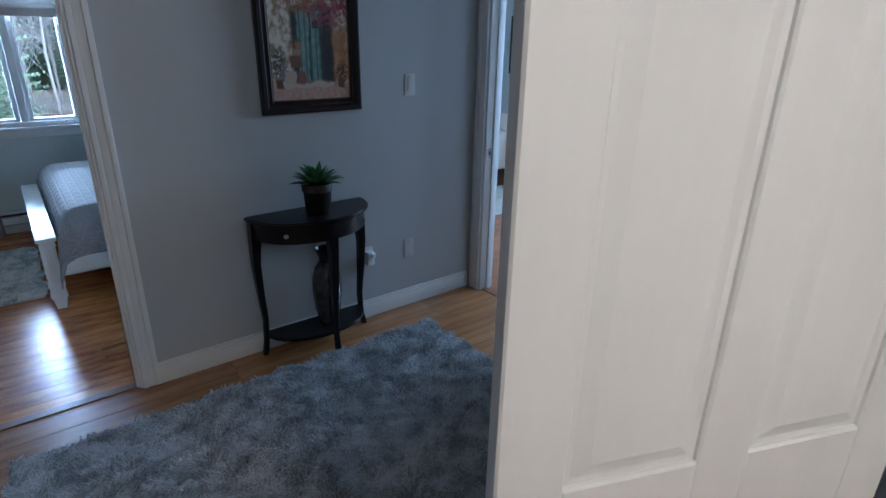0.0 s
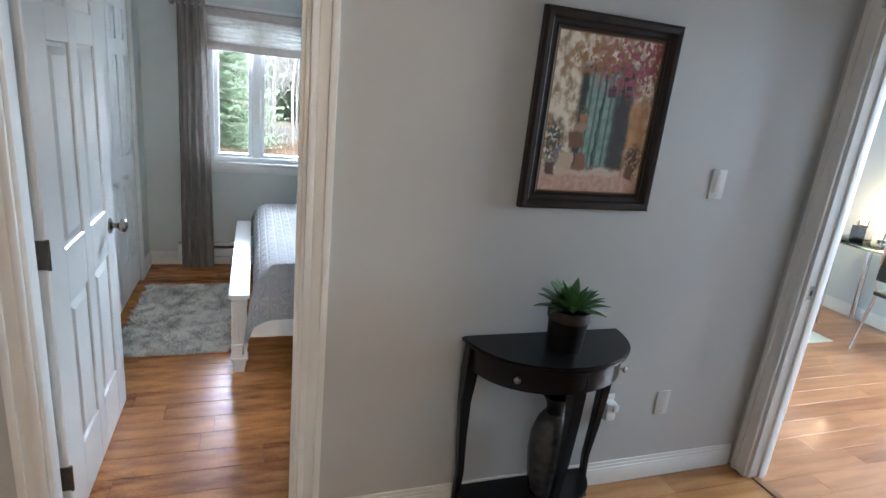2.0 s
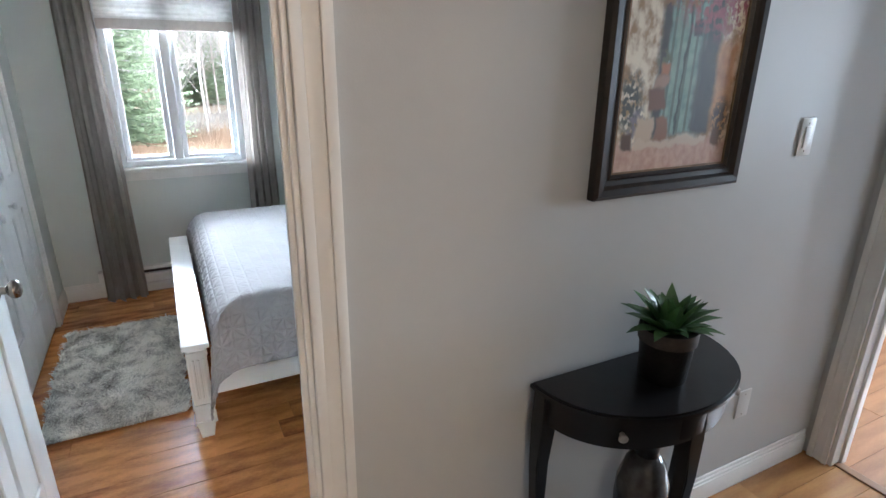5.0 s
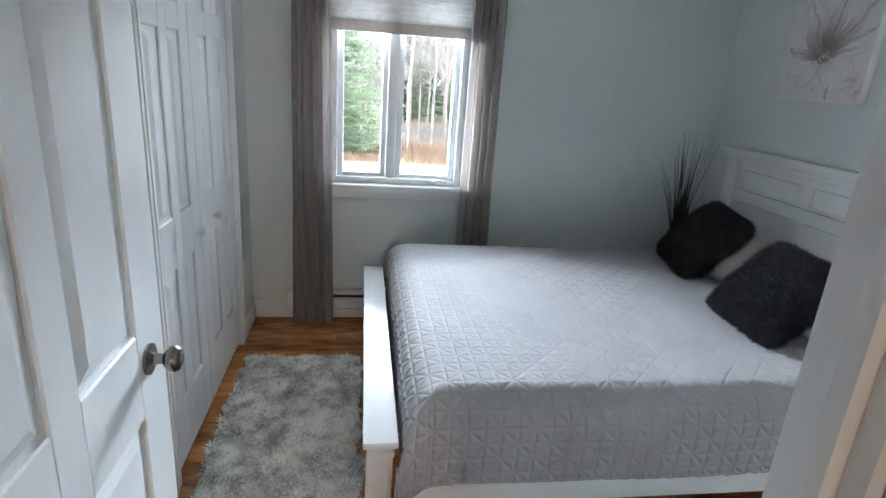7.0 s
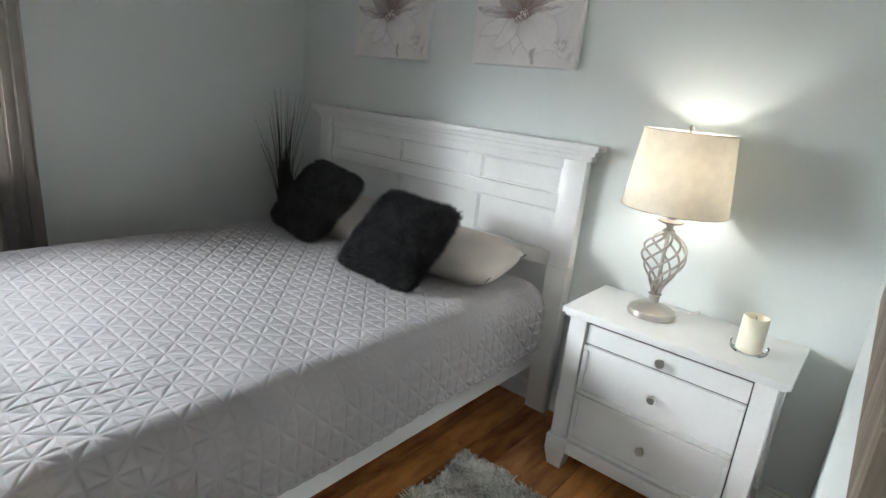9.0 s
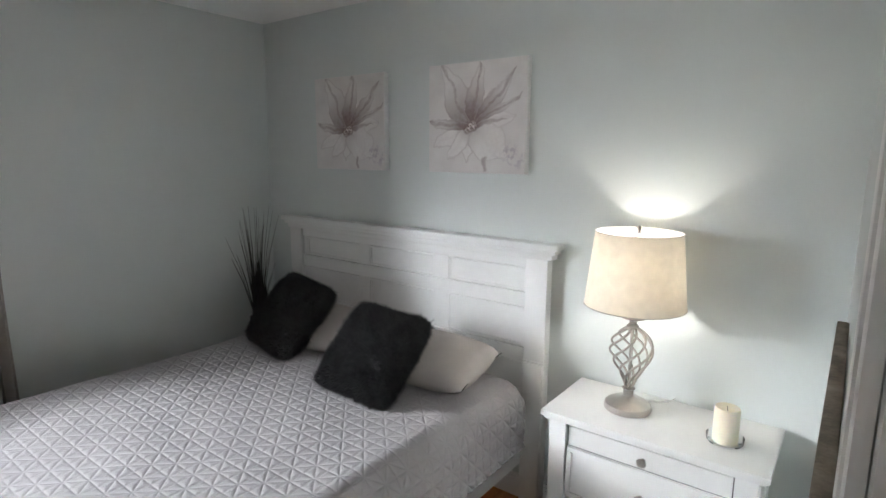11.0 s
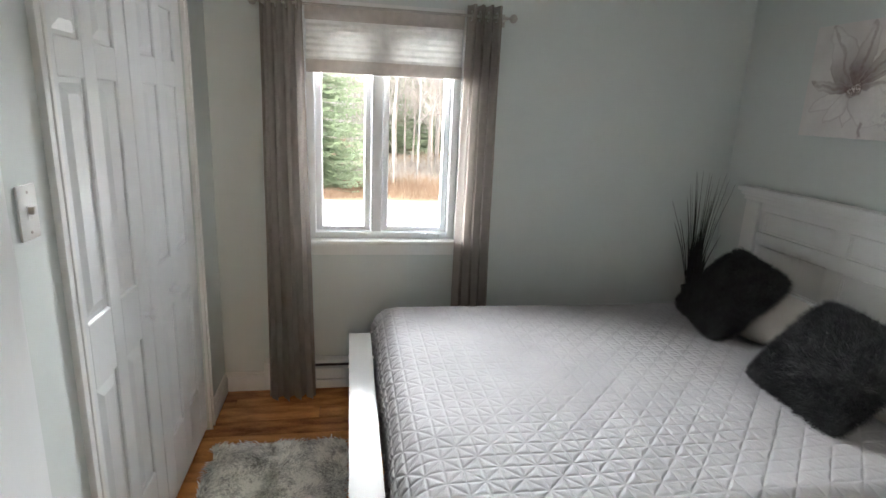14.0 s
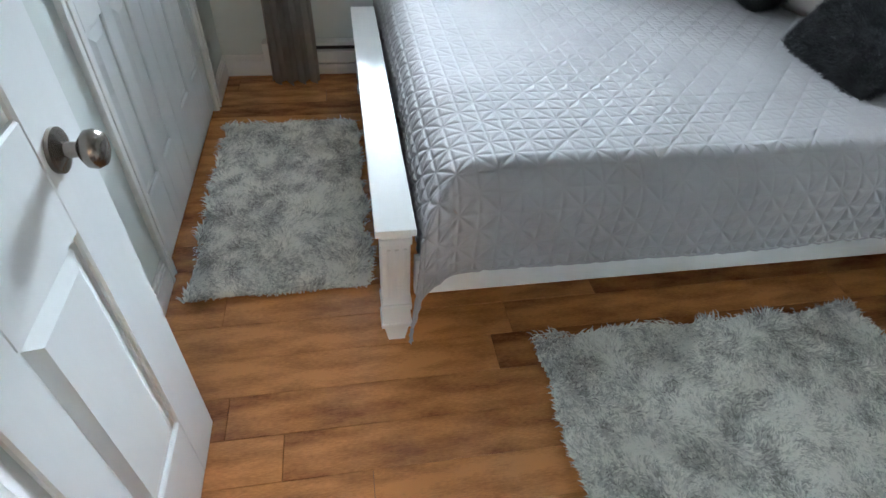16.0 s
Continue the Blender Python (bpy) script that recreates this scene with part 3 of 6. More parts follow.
# ---- bedroom window ----
win = thing("window_1", "white vinyl casement window with two panes and a crank handle", "window", pose(0, Y_WIN, 0), kind="structure")
part("window_frame", boxes((WX0, WX0 + 0.04, 0.01, 0.12, WZ0, WZ1), (WX1 - 0.04, WX1, 0.01, 0.12, WZ0, WZ1), (WX0 + 0.04, WX1 - 0.04, 0.01, 0.12, WZ0, WZ0 + 0.035), (WX0 + 0.04, WX1 - 0.04, 0.01, 0.12, WZ1 - 0.04, WZ1),
    (-0.074, -0.020, 0.02, 0.12, WZ0 + 0.035, WZ1 - 0.04), bevel=0.004), M_VINYL, win)
for a, b in ((WX0 + 0.042, -0.076), (-0.018, WX1 - 0.042)):
    sash = part("sash", boxes((a, a + 0.033, 0.045, 0.09, WZ0 + 0.037, WZ1 - 0.042), (b - 0.033, b, 0.045, 0.09, WZ0 + 0.037, WZ1 - 0.042), (a + 0.033, b - 0.033, 0.045, 0.09, WZ0 + 0.037, WZ0 + 0.060),
        (a + 0.033, b - 0.033, 0.045, 0.09, WZ1 - 0.075, WZ1 - 0.042), bevel=0.005), M_VINYL, win)
    pane = part("pane", boxes((a + 0.030, b - 0.030, 0.064, 0.070, WZ0 + 0.057, WZ1 - 0.072)), M_GLASS, sash, smooth=None)
    pane.visible_shadow = False
sill = part("window_sill", boxes((WX0 - 0.03, WX1 + 0.03, -0.055, 0.012, WZ0 - 0.022, WZ0), bevel=0.005), M_TRIM, win)
part("apron", boxes((WX0 - 0.01, WX1 + 0.01, -0.016, 0.0, WZ0 - 0.085, WZ0 - 0.022), bevel=0.004), M_TRIM, win)
part("window_trim", boxes((WX0 - 0.06, WX0, -0.016, 0.01, WZ0 + 0.001, WZ1 + 0.06), (WX1, WX1 + 0.06, -0.016, 0.01, WZ0 + 0.001, WZ1 + 0.06), (WX0, WX1, -0.016, 0.01, WZ1, WZ1 + 0.06), bevel=0.004), M_TRIM, win)
crank = boxes((0.19, 0.26, 0.0, 0.03, WZ0 + 0.012, WZ0 + 0.03), bevel=0.005)
tube(crank, ((0.225, 0.0, WZ0 + 0.025), (0.235, -0.03, WZ0 + 0.04), (0.285, -0.035, WZ0 + 0.032)), 0.006)
tube(crank, ((0.285, -0.035, WZ0 + 0.028), (0.285, -0.05, WZ0 + 0.045)), 0.008)
part("crank_handle", crank, M_VINYL, win, "white folding crank handle")

blind = thing("window_blind", "white pleated fabric blind drawn a third of the way down", "blind", pose(0, Y_WIN, 0))
fab = bmesh.new()
steps = 12
zs = [1.752 + (1.93 - 1.752) * k / steps for k in range(steps + 1)]
for s in (0.0, 0.014):
    line = [(0.004 + s + (0.008 if k % 2 else 0.0), z) for k, z in enumerate(zs)]
    va = [fab.verts.new((WX0 + 0.008, y - 0.02, z)) for y, z in line]
    vb = [fab.verts.new((WX1 - 0.008, y - 0.02, z)) for y, z in line]
    for k in range(steps):
        fab.faces.new((va[k], vb[k], vb[k + 1], va[k + 1]))
part("fabric", fab, M_BLIND, blind, smooth=None)
part("head_rail", boxes((WX0 + 0.004, WX1 - 0.004, -0.03, 0.008, 1.93, 1.99), bevel=0.004), M_BLINDBAND, blind, "beige fabric head rail")
part("bottom_rail", boxes((WX0 + 0.006, WX1 - 0.006, -0.026, 0.006, 1.692, 1.752), bevel=0.006), M_BLINDBAND, blind, "beige fabric bottom rail")

rod = thing("curtain_rod", "thin brushed metal curtain rod with ball ends", "curtain rod", pose(0, Y_WIN - 0.09, 1.985))
part("pole", tube(bmesh.new(), ((-0.62, 0, 0), (0.60, 0, 0)), 0.0065, 12), M_NICKEL, rod)
for sx in (-0.62, 0.60):
    ball = lathe([(0, -0.022), (0.012, -0.018), (0.022, 0), (0.012, 0.018), (0, 0.022)], 16)
    bmesh.ops.translate(ball, verts=ball.verts, vec=(sx, 0, 0))
    part("finial", ball, M_NICKEL, rod, smooth=60)
for sx in (-0.585, 0.565):
    part("bracket", boxes((sx - 0.008, sx + 0.008, 0.0, 0.09, -0.008, 0.008), (sx - 0.014, sx + 0.014, 0.084, 0.09, -0.03, 0.03)), M_NICKEL, rod)


def curtain(x0t, x1t, x0b, x1b, folds, seed, sheer_side):
    c = thing("curtain", "taupe grey sheer curtain panel hanging to the floor in deep folds", "curtain", pose(0, Y_WIN - 0.09, 0), group="window curtains")
    g = np.random.default_rng(seed)
    nu, nz = folds * 14, 48
    ph = g.uniform(0, 1, folds + 1)
    bm = bmesh.new()
    grid = []
    for j in range(nz + 1):
        f = j / nz
        z = 0.012 + f * (2.035 - 0.012)
        k = 1 - f
        row = []
        for i in range(nu + 1):
            u = i / nu
            a = u * folds * 2 * math.pi
            x = (x0b + (x1b - x0b) * u) * k + (x0t + (x1t - x0t) * u) * f
            amp = 0.034 + 0.010 * math.sin(3 * u * 6 + ph[0] * 6)
            y = amp * math.sin(a + 0.5 * math.sin(z * 2 + ph[1] * 6)) + 0.003 * math.sin(2.3 * a + 2 * z) - 0.034 * k
            x += 0.008 * math.sin(a * 2 + z * 0.6 + ph[0]) * (0.4 + k)
            row.append(bm.verts.new((x, y - 0.0 if f > 0.97 else y + 0.004 * math.sin(9 * z), z)))
        grid.append(row)
    for j in range(nz):
        for i in range(nu):
            bm.faces.new((grid[j][i], grid[j][i + 1], grid[j + 1][i + 1], grid[j + 1][i]))
    part("cloth", bm, M_CURTAIN, c, smooth=80)
    for k in range(folds):
        u = (k + 0.5) / folds
        ring = bmesh.new()
        x = x0t + (x1t - x0t) * u
        pts = [(x + 0.002, 0.021 * math.cos(t), 1.985 + 0.021 * math.sin(t)) for t in np.linspace(0, 2 * math.pi, 13)]
        tube(ring, pts, 0.004, 6)
        part("grommet", ring, M_NICKEL, c)
    return c


curtain(-0.590, -0.405, -0.605, -0.365, 4, 3, 1)
curtain(0.370, 0.535, 0.345, 0.555, 4, 8, -1)

heater = thing("baseboard_heater", "white electric baseboard heater with a dark outlet slot under the window", "heater", pose(0, Y_WIN - 0.014, 0.045))
part("body", boxes((-0.62, 0.62, -0.055, 0.0, 0.0, 0.035), (-0.62, 0.62, -0.062, 0.0, 0.045, 0.105), (-0.62, 0.62, -0.050, 0.0, 0.130, 0.150), (-0.60, 0.60, -0.02, 0.0, 0.03, 0.14), bevel=0.003), M_FURN, heater)
part("outlet_slot", boxes((-0.60, 0.60, -0.030, -0.021, 0.105, 0.130), (-0.60, 0.60, -0.030, -0.021, 0.035, 0.045)), M_SLOT, heater, "dark slot", None)
for sx in (-0.635, 0.605):
    part("end_cap", boxes((sx, sx + 0.03, -0.064, 0.0, 0.0, 0.152), bevel=0.004), M_FURN, heater)
for sx in (-0.55, 0.5):
    part("foot", boxes((sx, sx + 0.05, -0.05, -0.005, -0.045, 0.001)), M_FURN, heater)


# ---- bed ----
FX0, FX1, BY0, BY1, HX = -0.188, -0.083, 3.180, 4.721, 1.890
bed = thing("bed", "white wooden bed frame with panelled headboard and low footboard", "bed", pose(0, 0, 0))
part("footboard_cap", boxes((FX0, FX1, BY0, BY1, 0.436, 0.459), bevel=0.004), M_FURN, bed)
foot = part("footboard_panel", boxes((-0.153, -0.117, BY0 + 0.06, BY1 - 0.06, 0.20, 0.437), (-0.161, -0.109, BY0 + 0.06, BY1 - 0.06, 0.400, 0.436), (-0.161, -0.109, BY0 + 0.06, BY1 - 0.06, 0.19, 0.24), bevel=0.004), M_FURN, bed)


def bed_post(y0, y1):
    """A square post with fluted faces, a collar and a tapered foot; its axis stands at x = -0.135."""
    cx = -0.135
    bm = boxes((cx - 0.038, cx + 0.038, y0, y1, 0.17, 0.436), (cx - 0.042, cx + 0.042, y0 - 0.004, y1 + 0.004, 0.400, 0.422), (cx - 0.044, cx + 0.044, y0 - 0.006, y1 + 0.006, 0.150, 0.172), (cx - 0.040, cx + 0.040, y0 - 0.002, y1 + 0.002, 0.09, 0.150),
        (cx - 0.045, cx + 0.045, y0 - 0.007, y1 + 0.007, 0.076, 0.092), bevel=0.004)
    tip = bmesh.ops.create_cube(bm, size=1.0)["verts"]
    for v in tip:
        k = 1.0 if v.co.z > 0 else 0.66
        v.co = Vector((cx + v.co.x * 0.074 * k, (y0 + y1) / 2 + v.co.y * (y1 - y0) * 0.95 * k, 0.0 if v.co.z < 0 else 0.077))
    return bm


for y0 in (BY0 + 0.012, BY1 - 0.075):
    post = part("post", bed_post(y0, y0 + 0.063), M_FURN, bed, smooth=None)
    for k in range(3):
        gx, gy = -0.159 + k * 0.021, y0 + 0.010 + k * 0.018
        part("flute", boxes((gx, gx + 0.010, y0 - 0.0035, y0 + 0.002, 0.20, 0.385), bevel=0.002), M_FURN, post, smooth=None)
        part("flute", boxes((-0.1765, -0.171, gy, gy + 0.009, 0.20, 0.385), bevel=0.002), M_FURN, post, smooth=None)
for y0 in (BY0 + 0.012, BY1 - 0.040):
    part("side_rail", boxes((-0.085, HX + 0.02, y0, y0 + 0.028, 0.208, 0.340), bevel=0.004), M_FURN, bed)
# headboard: cap, crown, posts, rails and recessed panels
part("headboard_cap", boxes((HX - 0.004, X_HEAD - 0.004, 3.046, 4.838, 1.194, 1.219), bevel=0.005), M_FURN, bed)
part("crown", boxes((HX + 0.010, X_HEAD - 0.006, 3.062, 4.822, 1.174, 1.194), (HX + 0.020, X_HEAD - 0.008, 3.078, 4.806, 1.150, 1.174), bevel=0.006), M_FURN, bed)
for y0, y1 in ((3.098, 3.198), (4.686, 4.786)):
    part("headboard_post", boxes((HX + 0.022, X_HEAD - 0.010, y0, y1, 0.0, 1.150), (HX + 0.014, X_HEAD - 0.009, y0 + (0.004 if y0 < 4 else 0.002), y1 - 0.002, 0.0, 0.69), (HX + 0.018, X_HEAD - 0.0095, y0 - 0.003, y1 + 0.003, 0.69, 0.70), bevel=0.004), M_FURN, bed)
part("headboard_back", boxes((HX + 0.054, X_HEAD - 0.014, 3.19, 4.70, 0.30, 1.150)), M_FURN, bed)
cols = ((3.216, 3.626), (3.717, 4.150), (4.233, 4.660))
for z0, z1 in ((1.108, 1.150), (0.930, 0.995), (0.680, 0.745), (0.30, 0.40)):
    part("rail", boxes((HX + 0.035, HX + 0.056, 3.194, 4.690, z0, z1), bevel=0.003), M_FURN, bed)
for y0, y1 in ((3.194, 3.216), (3.626, 3.717), (4.150, 4.233), (4.660, 4.690)):
    part("stile", boxes((HX + 0.045, HX + 0.056, y0, y1, 0.40, 1.12), bevel=0.002), M_FURN, bed)
for y0, y1 in cols:
    for z0, z1 in ((0.995, 1.108), (0.745, 0.930), (0.40, 0.680)):
        bm = boxes((HX + 0.0485, HX + 0.055, y0, y0 + 0.010, z0, z1), (HX + 0.0485, HX + 0.055, y1 - 0.010, y1, z0, z1), (HX + 0.0485, HX + 0.055, y0, y1, z0 + 0.003, z0 + 0.013), (HX + 0.044, HX + 0.055, y0, y1, z1 - 0.017, z1 - 0.005), bevel=0.003)
        part("panel_moulding", bm, M_FURN, bed, smooth=None)
mattress = thing("mattress", "plain pale mattress under the quilt on the bed frame", "mattress", pose(0, 0, 0))
part("cover", boxes((-0.035, HX + 0.015, BY0 + 0.05, BY1 - 0.05, 0.30, 0.555), bevel=0.05), M_PILLOW, mattress)
part("slat_base", boxes((-0.06, HX, BY0 + 0.045, BY1 - 0.045, 0.275, 0.302)), M_FURN, mattress, smooth=None)

# quilt: a sheet laid over the mattress with puffed triangles between the seams
TOPZ, EDGE_R = 0.612, 0.115


def over_edge(s, drop):
    """How far a sheet has gone out and down, s metres past where the rounding starts."""
    quarter = EDGE_R * math.pi / 2
    if s <= 0:
        return s, 0.0
    if s < quarter:
        a = s / EDGE_R
        return EDGE_R * math.sin(a), EDGE_R * (1 - math.cos(a))
    return EDGE_R, EDGE_R + (s - quarter) * drop


def quilt_mesh():
    x_foot, y_near, y_far, x_head = -0.052, 3.148, 4.745, 1.845
    near_len, far_len, foot_len = 0.328, 0.340, 0.277
    nu, nv = 760, 720
    us = np.linspace(-(EDGE_R + foot_len), x_head - x_foot - EDGE_R, nu)
    vs = np.linspace(-(EDGE_R * 0.57 + near_len - 0.05), (y_far - y_near - 2 * EDGE_R) + EDGE_R * 0.57 + far_len - 0.05, nv)
    span = y_far - y_near - 2 * EDGE_R
    side, row = 0.104, 0.052
    verts = []
    for u in us:
        ox, dx = over_edge(-u, 1.0)
        for v in vs:
            if v < span / 2:
                oy, dy, sgn = (*over_edge(-v, 1.0), -1)
                yb = y_near + EDGE_R
            else:
                oy, dy, sgn = (*over_edge(v - span, 1.0), 1)
                yb = y_far - EDGE_R
            x = x_foot + EDGE_R - ox
            y = yb + sgn * oy
            d = max(dx, dy) + 0.36 * min(dx, dy)
            z = TOPZ - d
            n = Vector((-dx, sgn * dy, max(0.0, EDGE_R - d))) if d > 1e-6 else Vector((0, 0, 1))
            n.normalize()
            if dx > 0.02 and dy > 0.02:
                fold = 0.105 * math.sin(2 * math.atan2(dx, dy)) * min(1, d / 0.4)
                x -= fold * 0.55
                y += sgn * fold
            # seams
            a = v / row
            b = (u / side + v / (2 * row))
            c = (u / side - v / (2 * row))
            f = min(abs(q - round(q)) * w for q, w in ((a, row), (b, side * 0.707), (c, side * 0.707), (2 * u / side, side * 0.5)))
            hang = min(1.0, d / 0.14)
            puff = (0.0027 + 0.0062 * hang) * (1 - math.exp(-f / (0.0028 + 0.0016 * hang))) + (0.0009 + 0.0016 * hang) * min(1.0, f / 0.016)
            soft = 0.004 * noise.noise(Vector((u * 4, v * 4, 0))) + 0.008 * noise.noise(Vector((u * 1.6, v * 1.3, 5)))
            crumple = 0.010 * noise.noise(Vector((u * 2.2, v * 5, 9))) * min(1.0, d / 0.15)
            p = Vector((x, y, z)) + n * (puff + soft + crumple)
            verts.append(p[:])
    faces = [(i * nv + j, (i + 1) * nv + j, (i + 1) * nv + j + 1, i * nv + j + 1) for i in range(nu - 1) for j in range(nv - 1)]
    me = bpy.data.meshes.new("cover")
    me.from_pydata(verts, [], faces)
    me.materials.append(M_QUILT)
    me.shade_smooth()
    hem = [verts[i * nv] for i in range(nu - 1, -1, -6)] + [verts[j] for j in range(0, nv, 6)] + [verts[i * nv + nv - 1] for i in range(0, nu, 6)]
    return me, hem


quilt = thing("quilt", "pale grey lilac quilt stitched in triangles, draped over the bed", "quilt")
cover_mesh, hem_line = quilt_mesh()
new("cover", cover_mesh).parent = quilt
part("binding", tube(bmesh.new(), hem_line, 0.0045, 6), M_QUILT, quilt, "narrow sewn binding", 70)


def pillow_points(w, h, t, n=26, pinch=0.10, blunt=0.0):
    """A stuffed cushion: two domed faces with drawn-in sides and pointed corners, lying in its own plane."""
    bm = bmesh.new()
    grids = []
    for sgn in (1, -1):
        g = []
        for i in range(n + 1):
            r = []
            for j in range(n + 1):
                a, b = i / n * 2 - 1, j / n * 2 - 1
                dome = ((1 - a * a) * (1 - b * b)) ** 0.42
                x = a * w / 2 * (1 - pinch * (1 - b * b) ** 1.0 * a * a)
                y = b * h / 2 * (1 - pinch * (1 - a * a) ** 1.0 * b * b)
                x, y = x * (1 - blunt * b ** 6), y * (1 - blunt * a ** 6)
                z = sgn * t / 2 * dome * (1 + 0.06 * noise.noise(Vector((a * 2.3, b * 2.3, sgn * 3 + w * 7))))
                r.append(bm.verts.new((x, y, z)))
            g.append(r)
        grids.append(g)
    for s, g in zip((1, -1), grids):
        for i in range(n):
            for j in range(n):
                q = (g[i][j], g[i + 1][j], g[i + 1][j + 1], g[i][j + 1])
                bm.faces.new(q if s > 0 else q[::-1])
    bmesh.ops.remove_doubles(bm, verts=bm.verts, dist=0.0008)
    return bm


def fur_blades(bm, count, length, seed):
    """Short hairs that stand out of a shape's faces."""
    g = random.Random(seed)
    bm.faces.ensure_lookup_table()
    bm.normal_update()
    weights = [f.calc_area() for f in bm.faces]
    verts, faces = [], []
    for f in g.choices(list(bm.faces), weights, k=count):
        vs4 = [v.co for v in f.verts]
        p, q = g.random(), g.random()
        c = vs4[0].lerp(vs4[1], p).lerp(vs4[-1].lerp(vs4[2], p), q)
        clump = noise.noise_vector(c * 34) * 0.55 + noise.noise_vector(c * 9 + Vector((seed, 0, 0))) * 0.6
        d = (f.normal + clump + Vector((g.gauss(0, 0.42), g.gauss(0, 0.42), g.gauss(0, 0.42) - 0.3))).normalized()
        s = d.cross(Vector((g.random() - 0.5, g.random() - 0.5, g.random() - 0.5))).normalized() * 0.0009
        h = length * g.uniform(0.5, 1.15)
        k = len(verts)
        tip = c + d * h + clump * h * 0.5
        verts += [(c - s)[:], (c + s)[:], (c + d * h * 0.6 + s * 0.7)[:], (c + d * h * 0.6 - s * 0.7)[:], tip[:]]
        faces += [(k, k + 1, k + 2, k + 3), (k + 3, k + 2, k + 4)]
    return verts, faces


def fur_cushion(m, size, thick, seed):
    c = thing("fur_cushion", "charcoal grey faux fur square cushion leaning on the pillows", "cushion", m, group="fur cushions")
    bm = pillow_points(size, size, thick, 22, 0.07, 0.05)
    hair = fur_blades(bm, 30000, 0.030, seed)
    body = part("body", bm, M_FUR, c, smooth=80)
    fur = new("fur", shards("fur", *hair, M_FUR))
    fur.parent = c
    tagged(fur, "shaggy charcoal pile", kind="stuff")
    return c


def set_pose(center, across, up):
    """A pose whose x runs along across and y along up."""
    x = Vector(across).normalized()
    z = x.cross(Vector(up)).normalized()
    y = z.cross(x)
    m = Matrix((x, y, z)).transposed().to_4x4()
    m.translation = center
    return m


fur_cushion(set_pose((1.435, 3.645, 0.762), (0.03, 1, 0.02), (0.72, 0.06, 0.72)), 0.415, 0.185, 1)
fur_cushion(set_pose((1.545, 4.335, 0.775), (0.17, 1, 0.06), (0.66, -0.22, 0.74)), 0.415, 0.185, 2)
for px, py, tilt in ((1.690, 3.525, 10), (1.700, 4.30, 12)):
    pil = thing("pillow", "beige cotton bed pillow lying against the headboard", "pillow", pose(px, py, 0.692, 0, -tilt, 3), group="bed pillows")
    bm = pillow_points(0.36, 0.51, 0.19, 22, 0.03, 0.07)
    part("case", bm, M_PILLOW, pil, smooth=80)
    seam = bmesh.new()
    tube(seam, [(f * 0.165, -0.253 + 0.012 * (1 - f * f), 0.0) for f in (-1, -0.5, 0, 0.5, 1)], 0.0022, 5)
    part("piping", seam, M_FUR, pil, "thin dark piping")


# ---- rugs ----
def shag_rug(label, x0, x1, y0, y1, mat, count, seed, name="shag_rug", length=0.034):
    r = thing(name, label, "rug", pose((x0 + x1) / 2, (y0 + y1) / 2, 0.0))
    hx, hy = (x1 - x0) / 2, (y1 - y0) / 2
    part("backing", boxes((-hx + 0.012, hx - 0.012, -hy + 0.012, hy - 0.012, 0.0005, 0.012), bevel=0.004), mat, r)
    p = new("pile", shards("pile", *pile(-hx, hx, -hy, hy, 0.008, count, length, 0.0034, seed), mat))
    p.parent = r
    tagged(p, "long soft shaggy pile", kind="stuff")
    return r


shag_rug("mottled white and grey shag rug on the floor beside the closet", -0.783, -0.195, 3.425, 4.500, M_SHAG, 34000, 4)
shag_rug("mottled white and grey shag rug beside the bed", 0.280, 1.395, 2.52, 3.150, M_SHAG, 36000, 5)
shag_rug("large slate grey shag rug on the hall floor", -0.45, 1.585, 0.45, 1.752, M_SHAG_BLUE, 70000, 6)


# ---- nightstand, lamp and candle ----
ns = thing("nightstand", "white nightstand with two drawers, a pull-out tray and nickel knobs", "nightstand", pose(0, 0, 0))
NX0, NX1, NY0, NY1, NZ = 1.585, 1.962, 2.212, 2.945, 0.665
part("top", boxes((NX0, NX1, NY0, NY1, NZ - 0.022, NZ), (NX0 + 0.010, NX1 - 0.002, NY0 + 0.010, NY1 - 0.010, NZ - 0.034, NZ - 0.022), bevel=0.005), M_FURN, ns)
part("carcass", boxes((NX0 + 0.045, NX1 - 0.012, NY0 + 0.05, NY1 - 0.05, 0.075, NZ - 0.034)), M_FURN, ns, smooth=None)
for y0 in (NY0 + 0.028, NY1 - 0.093):
    for x0 in (NX0 + 0.022, NX1 - 0.078):
        bm = boxes((x0, x0 + 0.065, y0, y0 + 0.065, 0.135, NZ - 0.034), (x0 - 0.010, x0 + 0.075, y0 - 0.010, y0 + 0.075, 0.075, 0.135), bevel=0.004)
        tip = bmesh.ops.create_cube(bm, size=1.0)["verts"]
        for v in tip:
            k = 0.085 if v.co.z > 0 else 0.055
            v.co = Vector((x0 + 0.0325 + v.co.x * k, y0 + 0.0325 + v.co.y * k, 0.0 if v.co.z < 0 else 0.076))
        part("leg", bm, M_FURN, ns, smooth=None)
part("base_rail", boxes((NX0 + 0.016, NX1 - 0.02, NY0 + 0.10, NY1 - 0.10, 0.082, 0.134), bevel=0.004), M_FURN, ns)


def small_knob(x, y, z):
    k = lathe([(0, 0), (0.009, 0), (0.006, 0.008), (0.012, 0.014), (0.0165, 0.020), (0.013, 0.027), (0, 0.029)], 18)
    bmesh.ops.rotate(k, verts=k.verts, cent=(0, 0, 0), matrix=Matrix.Rotation(-math.pi / 2, 3, "Y"))
    bmesh.ops.translate(k, verts=k.verts, vec=(x, y, z))
    return k


